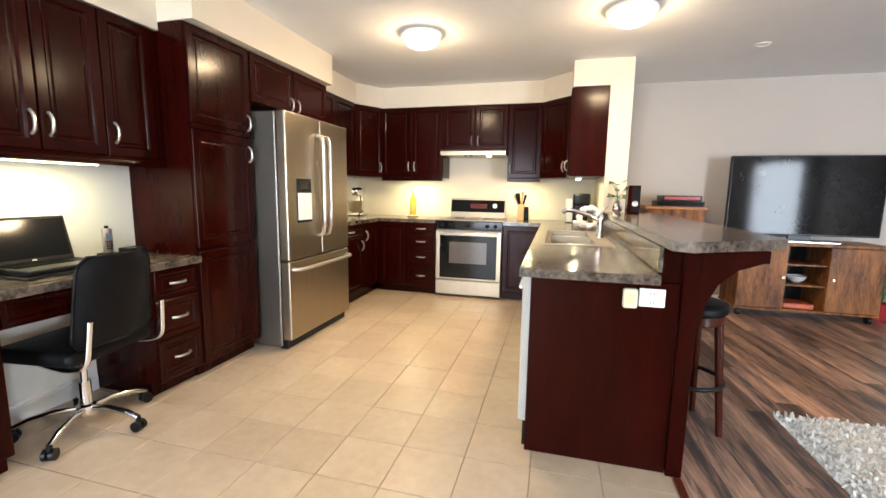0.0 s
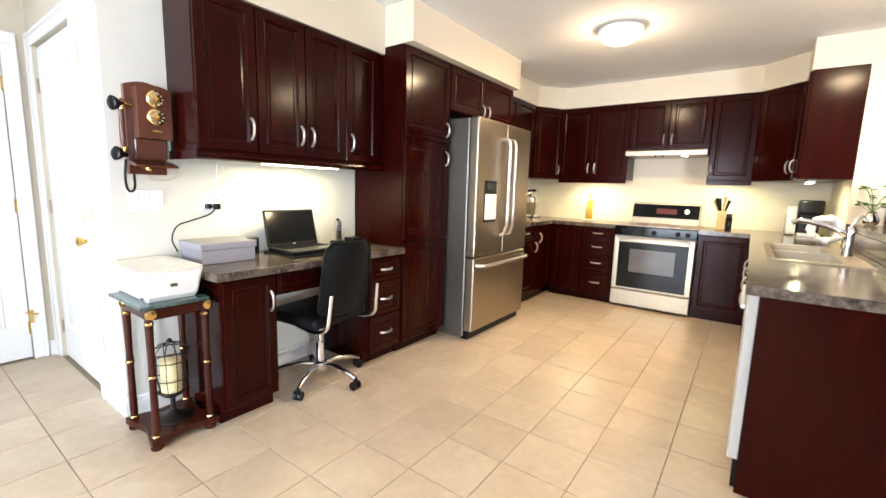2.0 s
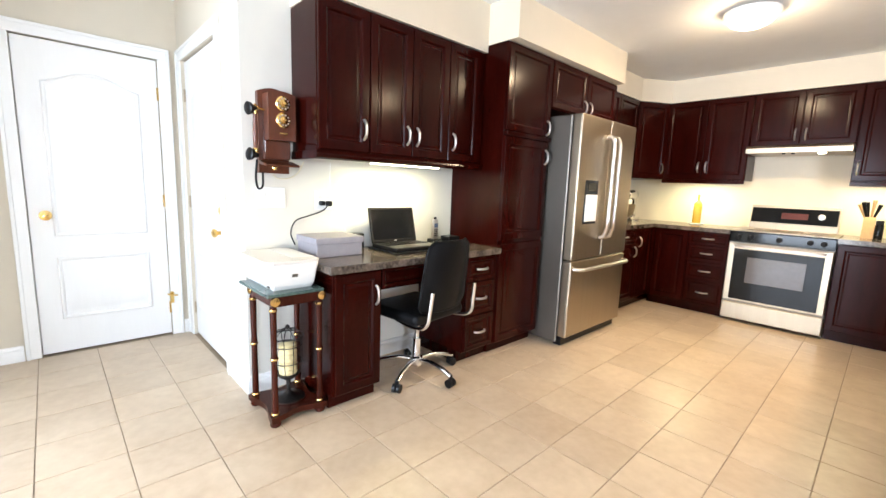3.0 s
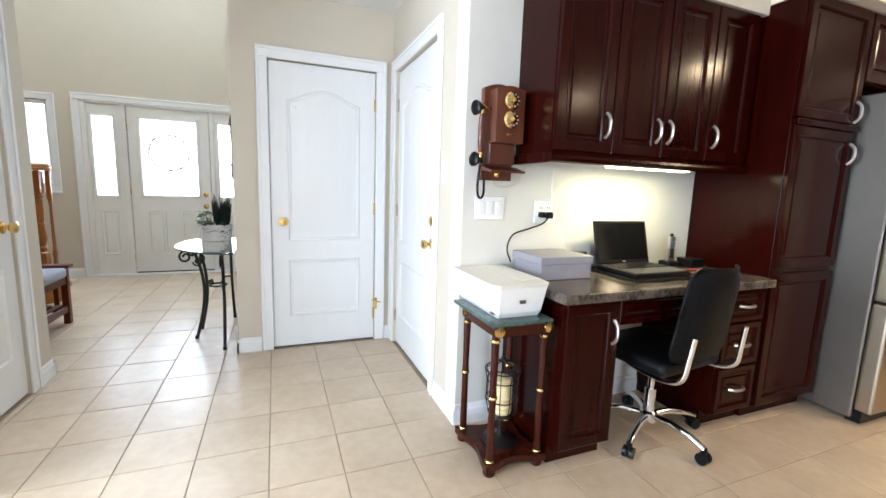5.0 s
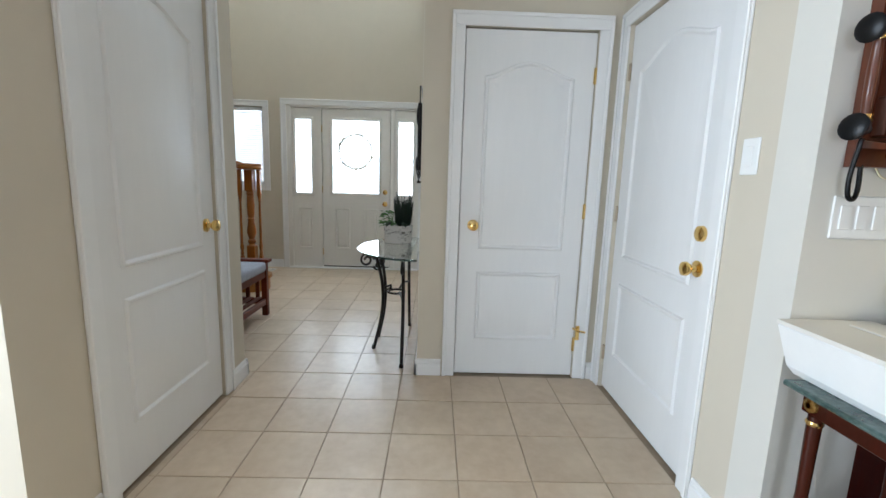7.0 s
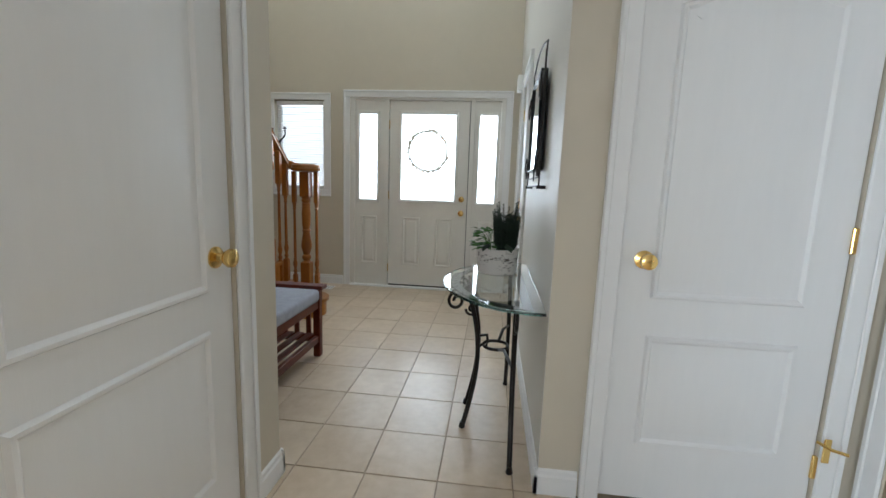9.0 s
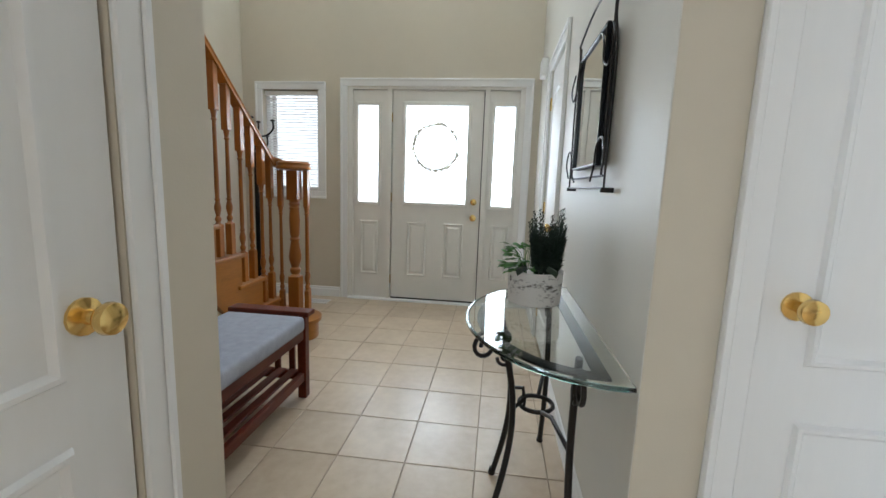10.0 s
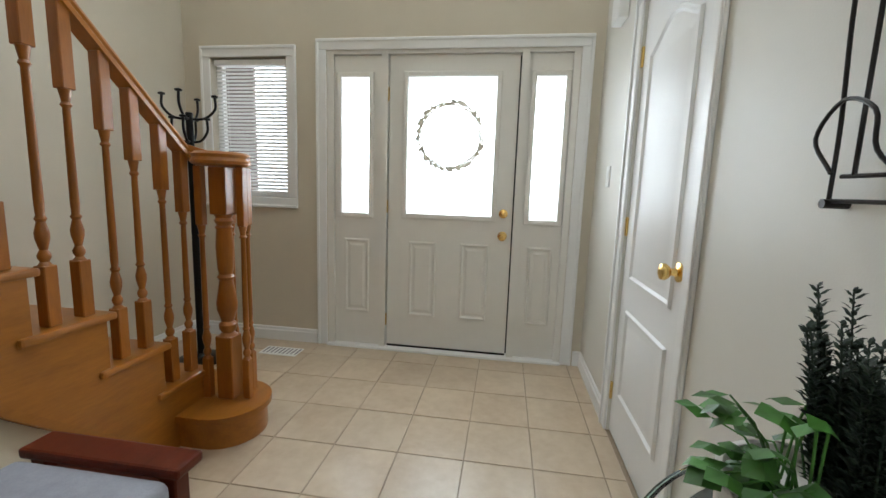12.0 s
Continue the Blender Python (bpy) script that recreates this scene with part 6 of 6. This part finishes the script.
part("bowl", lathe(2.46, 5.1, [(0.03, .357), (0.07, .39), (0.09, .43), (0.086, .43), (0.06, .39), (0.0, .37)], None, 18), mat("pale_glass", (0.6, 0.62, 0.62), 0.1), sw, smooth=40)
mc = thing("media_cabinet", (1.25, 5.2, 0), "honey pine low cabinet with two doors behind the bar", "cabinet")
part("body", box(0.97, 1.54, 5.02, 5.38, 0.0, 1.085, 0.003), PINE, mc)
part("top", box(0.95, 1.56, 5.0, 5.385, 1.086, 1.115, 0.004), OAK, mc)
for a, b in ((0.985, 1.25), (1.255, 1.525)):
    part("door", stack(rect(a, b, 0.08, 1.07), [(0, 0), (0, 0.016), (0.05, 0.016), (0.056, 0.009), (0.07, 0.009)], facing("-y", 5.019)), PINE, mc)
for z, a, b, lab in ((1.116, 1.07, 1.53, "black video recorder on the pine cabinet"), (1.176, 1.12, 1.50, "black set-top box with red front stacked on the recorder")):
    v = thing("media_player", ((a + b) / 2, 5.15, z), lab, "media player")
    part("case", box(a, b, 5.03, 5.30, z, z + 0.058, 0.004), BLACK, v)
    part("front_panel", box(a + .02, b - .02, 5.027, 5.03, z + .012, z + .046), REDP if z > 1.15 else BGLASS, v)
ph2 = thing("floor_plant", (3.25, 5.2, 0), "green leafy plant in a red glazed pot", "potted plant")
part("pot", lathe(3.25, 5.2, [(0.07, 0), (0.08, 0.01), (0.11, 0.17), (0.115, 0.18), (0.10, 0.18), (0.095, 0.16), (0, 0.16)], None, 20), REDP, ph2, "red glazed pot", 40)
for k in range(30):
    bm = bmesh.new()
    a, r, z = rnd.uniform(0, 6.28), rnd.uniform(.03, .16), rnd.uniform(.28, .62)
    p = Vector((3.25 + r * math.cos(a), 5.15 + r * math.sin(a) * .8, z))
    tube([(3.25, 5.2, .16), (p.x * .5 + 3.25 * .5, p.y * .5 + 5.2 * .5, z * .7), p], 0.003, bm, 4)
    leaf(bm, p, (math.cos(a), math.sin(a), rnd.uniform(-.4, .5)), 0.13, 0.07)
    part("leaf", bm, LEAF, ph2)
rg = thing("shag_rug", (2.2, 1.8, 0), "white shaggy wool rug on the laminate floor", "rug")
part("backing", box(1.26, 3.3, 0.9, 2.64, 0.0, 0.02, 0.004), RUG, rg)
verts, faces = [], []
rr_ = random.Random(9)
for k in range(26000):
    x, y = rr_.uniform(1.25, 3.31), rr_.uniform(0.89, 2.65)
    a, h = rr_.uniform(0, 6.28), rr_.uniform(.022, .045)
    dx, dy = math.cos(a) * .006, math.sin(a) * .006
    lx, ly = rr_.uniform(-.02, .02), rr_.uniform(-.02, .02)
    n = len(verts)
    verts += [(x - dx - 2.2, y - dy - 1.8, .01), (x + dx - 2.2, y + dy - 1.8, .01), (x + lx + dx - 2.2, y + ly + dy - 1.8, h), (x + lx - dx - 2.2, y + ly - dy - 1.8, h)]
    faces.append((n, n + 1, n + 2, n + 3))
me = bpy.data.meshes.new("pile")
me.from_pydata(verts, [], faces)
me.materials.append(RUG)
o = new("pile", me)
o.parent = rg
o["kind"] = "stuff"

# ---- floor pieces ----
GAP = 0.0045
gx = [-3.081]
while gx[0] > XF:
    gx.insert(0, gx[0] - (0.3135 if gx[0] > -4.2 else 0.3285))
while gx[-1] < 0.58:
    gx.append(gx[-1] + 0.3035)
gy = [-0.006]
while gy[0] > YS:
    gy.insert(0, gy[0] - 0.3035)
while gy[-1] < YB:
    gy.append(gy[-1] + 0.3025)


def tile_mesh(w, d):
    bm = box(-w / 2, w / 2, -d / 2, d / 2, -0.008, 0.0, 0.0015)
    me = bpy.data.meshes.new("tile")
    bm.to_mesh(me)
    bm.free()
    me.materials.append(TILE)
    return me


def zone(x):
    """How far tiles reach across at x: kitchen, hall or foyer."""
    return (YW, YB) if x > -2.66 else (YL, YG) if x > XC else (YS, YR)


floor = structure("floor", box(-2.5, -2.4, -1.0, -0.9, -0.02, -0.006), GROUT, "beige square ceramic tile floor with darker grout", "floor")
shared, rest, count = {}, bmesh.new(), 0
for xa, xb in zip(gx, gx[1:]):
    for ya, yb in zip(gy, gy[1:]):
        a, b = max(xa, XF), min(xb, 0.578)
        mx = (a + b) / 2
        lo, hi = zone(mx)
        c, e = max(ya, lo), min(yb, hi)
        if e - c < 0.02 or b - a < 0.03:
            continue
        my = (c + e) / 2
        w, d = round(b - a - GAP, 4), round(e - c - GAP, 4)
        near = (mx < -2.6 and my > -2.4) or (mx > -2.4 and -0.3 < my < 4.6)
        if near and count < 300:
            key = (w, d)
            if key not in shared:
                shared[key] = tile_mesh(w, d)
            o = new("tile", shared[key])
            o.parent = floor
            o.location = (mx, my, rnd.uniform(-0.0006, 0.0006))
            count += 1
        else:
            box(mx - w / 2, mx + w / 2, my - d / 2, my + d / 2, -0.008, 0.0, 0, rest)
o = part("far_tiles", rest, TILE, None)
o.parent = floor
o["kind"] = "stuff"


def clip(poly, axis, value, keep_less):
    out = []
    for p, q in zip(poly, poly[1:] + poly[:1]):
        ip, iq = (p[axis] <= value) == keep_less, (q[axis] <= value) == keep_less
        if ip:
            out.append(p)
        if ip != iq:
            f = (value - p[axis]) / (q[axis] - p[axis])
            out.append((p[0] + (q[0] - p[0]) * f, p[1] + (q[1] - p[1]) * f))
    return out


lfloor = structure("floor_living", box(2, 2.1, 0, 0.1, -0.03, -0.01), GROUT, "dark rustic laminate plank floor in mixed browns", "floor")
PA = radians(93)
du, dv = Vector((math.cos(PA), math.sin(PA))), Vector((-math.sin(PA), math.cos(PA)))
PW, PL, made, far = 0.125, 1.2, 0, bmesh.new()
for i in range(-60, 70):
    s = (i * 0.437) % 1.0 * PL
    for j in range(-8, 9):
        u0, v0 = j * PL + s, i * PW
        q = [du * u + dv * v for u, v in ((u0 + .001, v0 + .001), (u0 + PL - .001, v0 + .001), (u0 + PL - .001, v0 + PW - .001), (u0 + .001, v0 + PW - .001))]
        poly = [(p.x, p.y) for p in q]
        for ax, val, less in ((0, 0.585, False), (0, XE, True), (1, YW, False), (1, YB, True)):
            poly = clip(poly, ax, val, less) if poly else poly
        if len(poly) < 3:
            continue
        c = sum(p[1] for p in poly) / len(poly)
        if c > 0.8 and made < 290:
            mid = Vector((sum(p[0] for p in poly) / len(poly), c, 0))
            bm = prism([(p[0] - mid.x, p[1] - mid.y) for p in poly], -0.008, 0.0)
            bmesh.ops.rotate(bm, verts=bm.verts, cent=(0, 0, 0), matrix=Matrix.Rotation(-PA, 3, "Z"))
            o = part("plank", bm, PLANK, None)
            o.parent = lfloor
            o.location, o.rotation_euler.z = mid, PA
            made += 1
        else:
            prism(poly, -0.008, 0.0, lambda u, v, w: (u, v, w), far)
o = part("far_planks", far, PLANK, None)
o.parent = lfloor
o["kind"] = "stuff"
structure("transition_strip", box(0.565, 0.60, YW, 1.92, -0.004, 0.006, 0.003), BENCHW, "dark wooden strip between tiles and laminate", "trim")
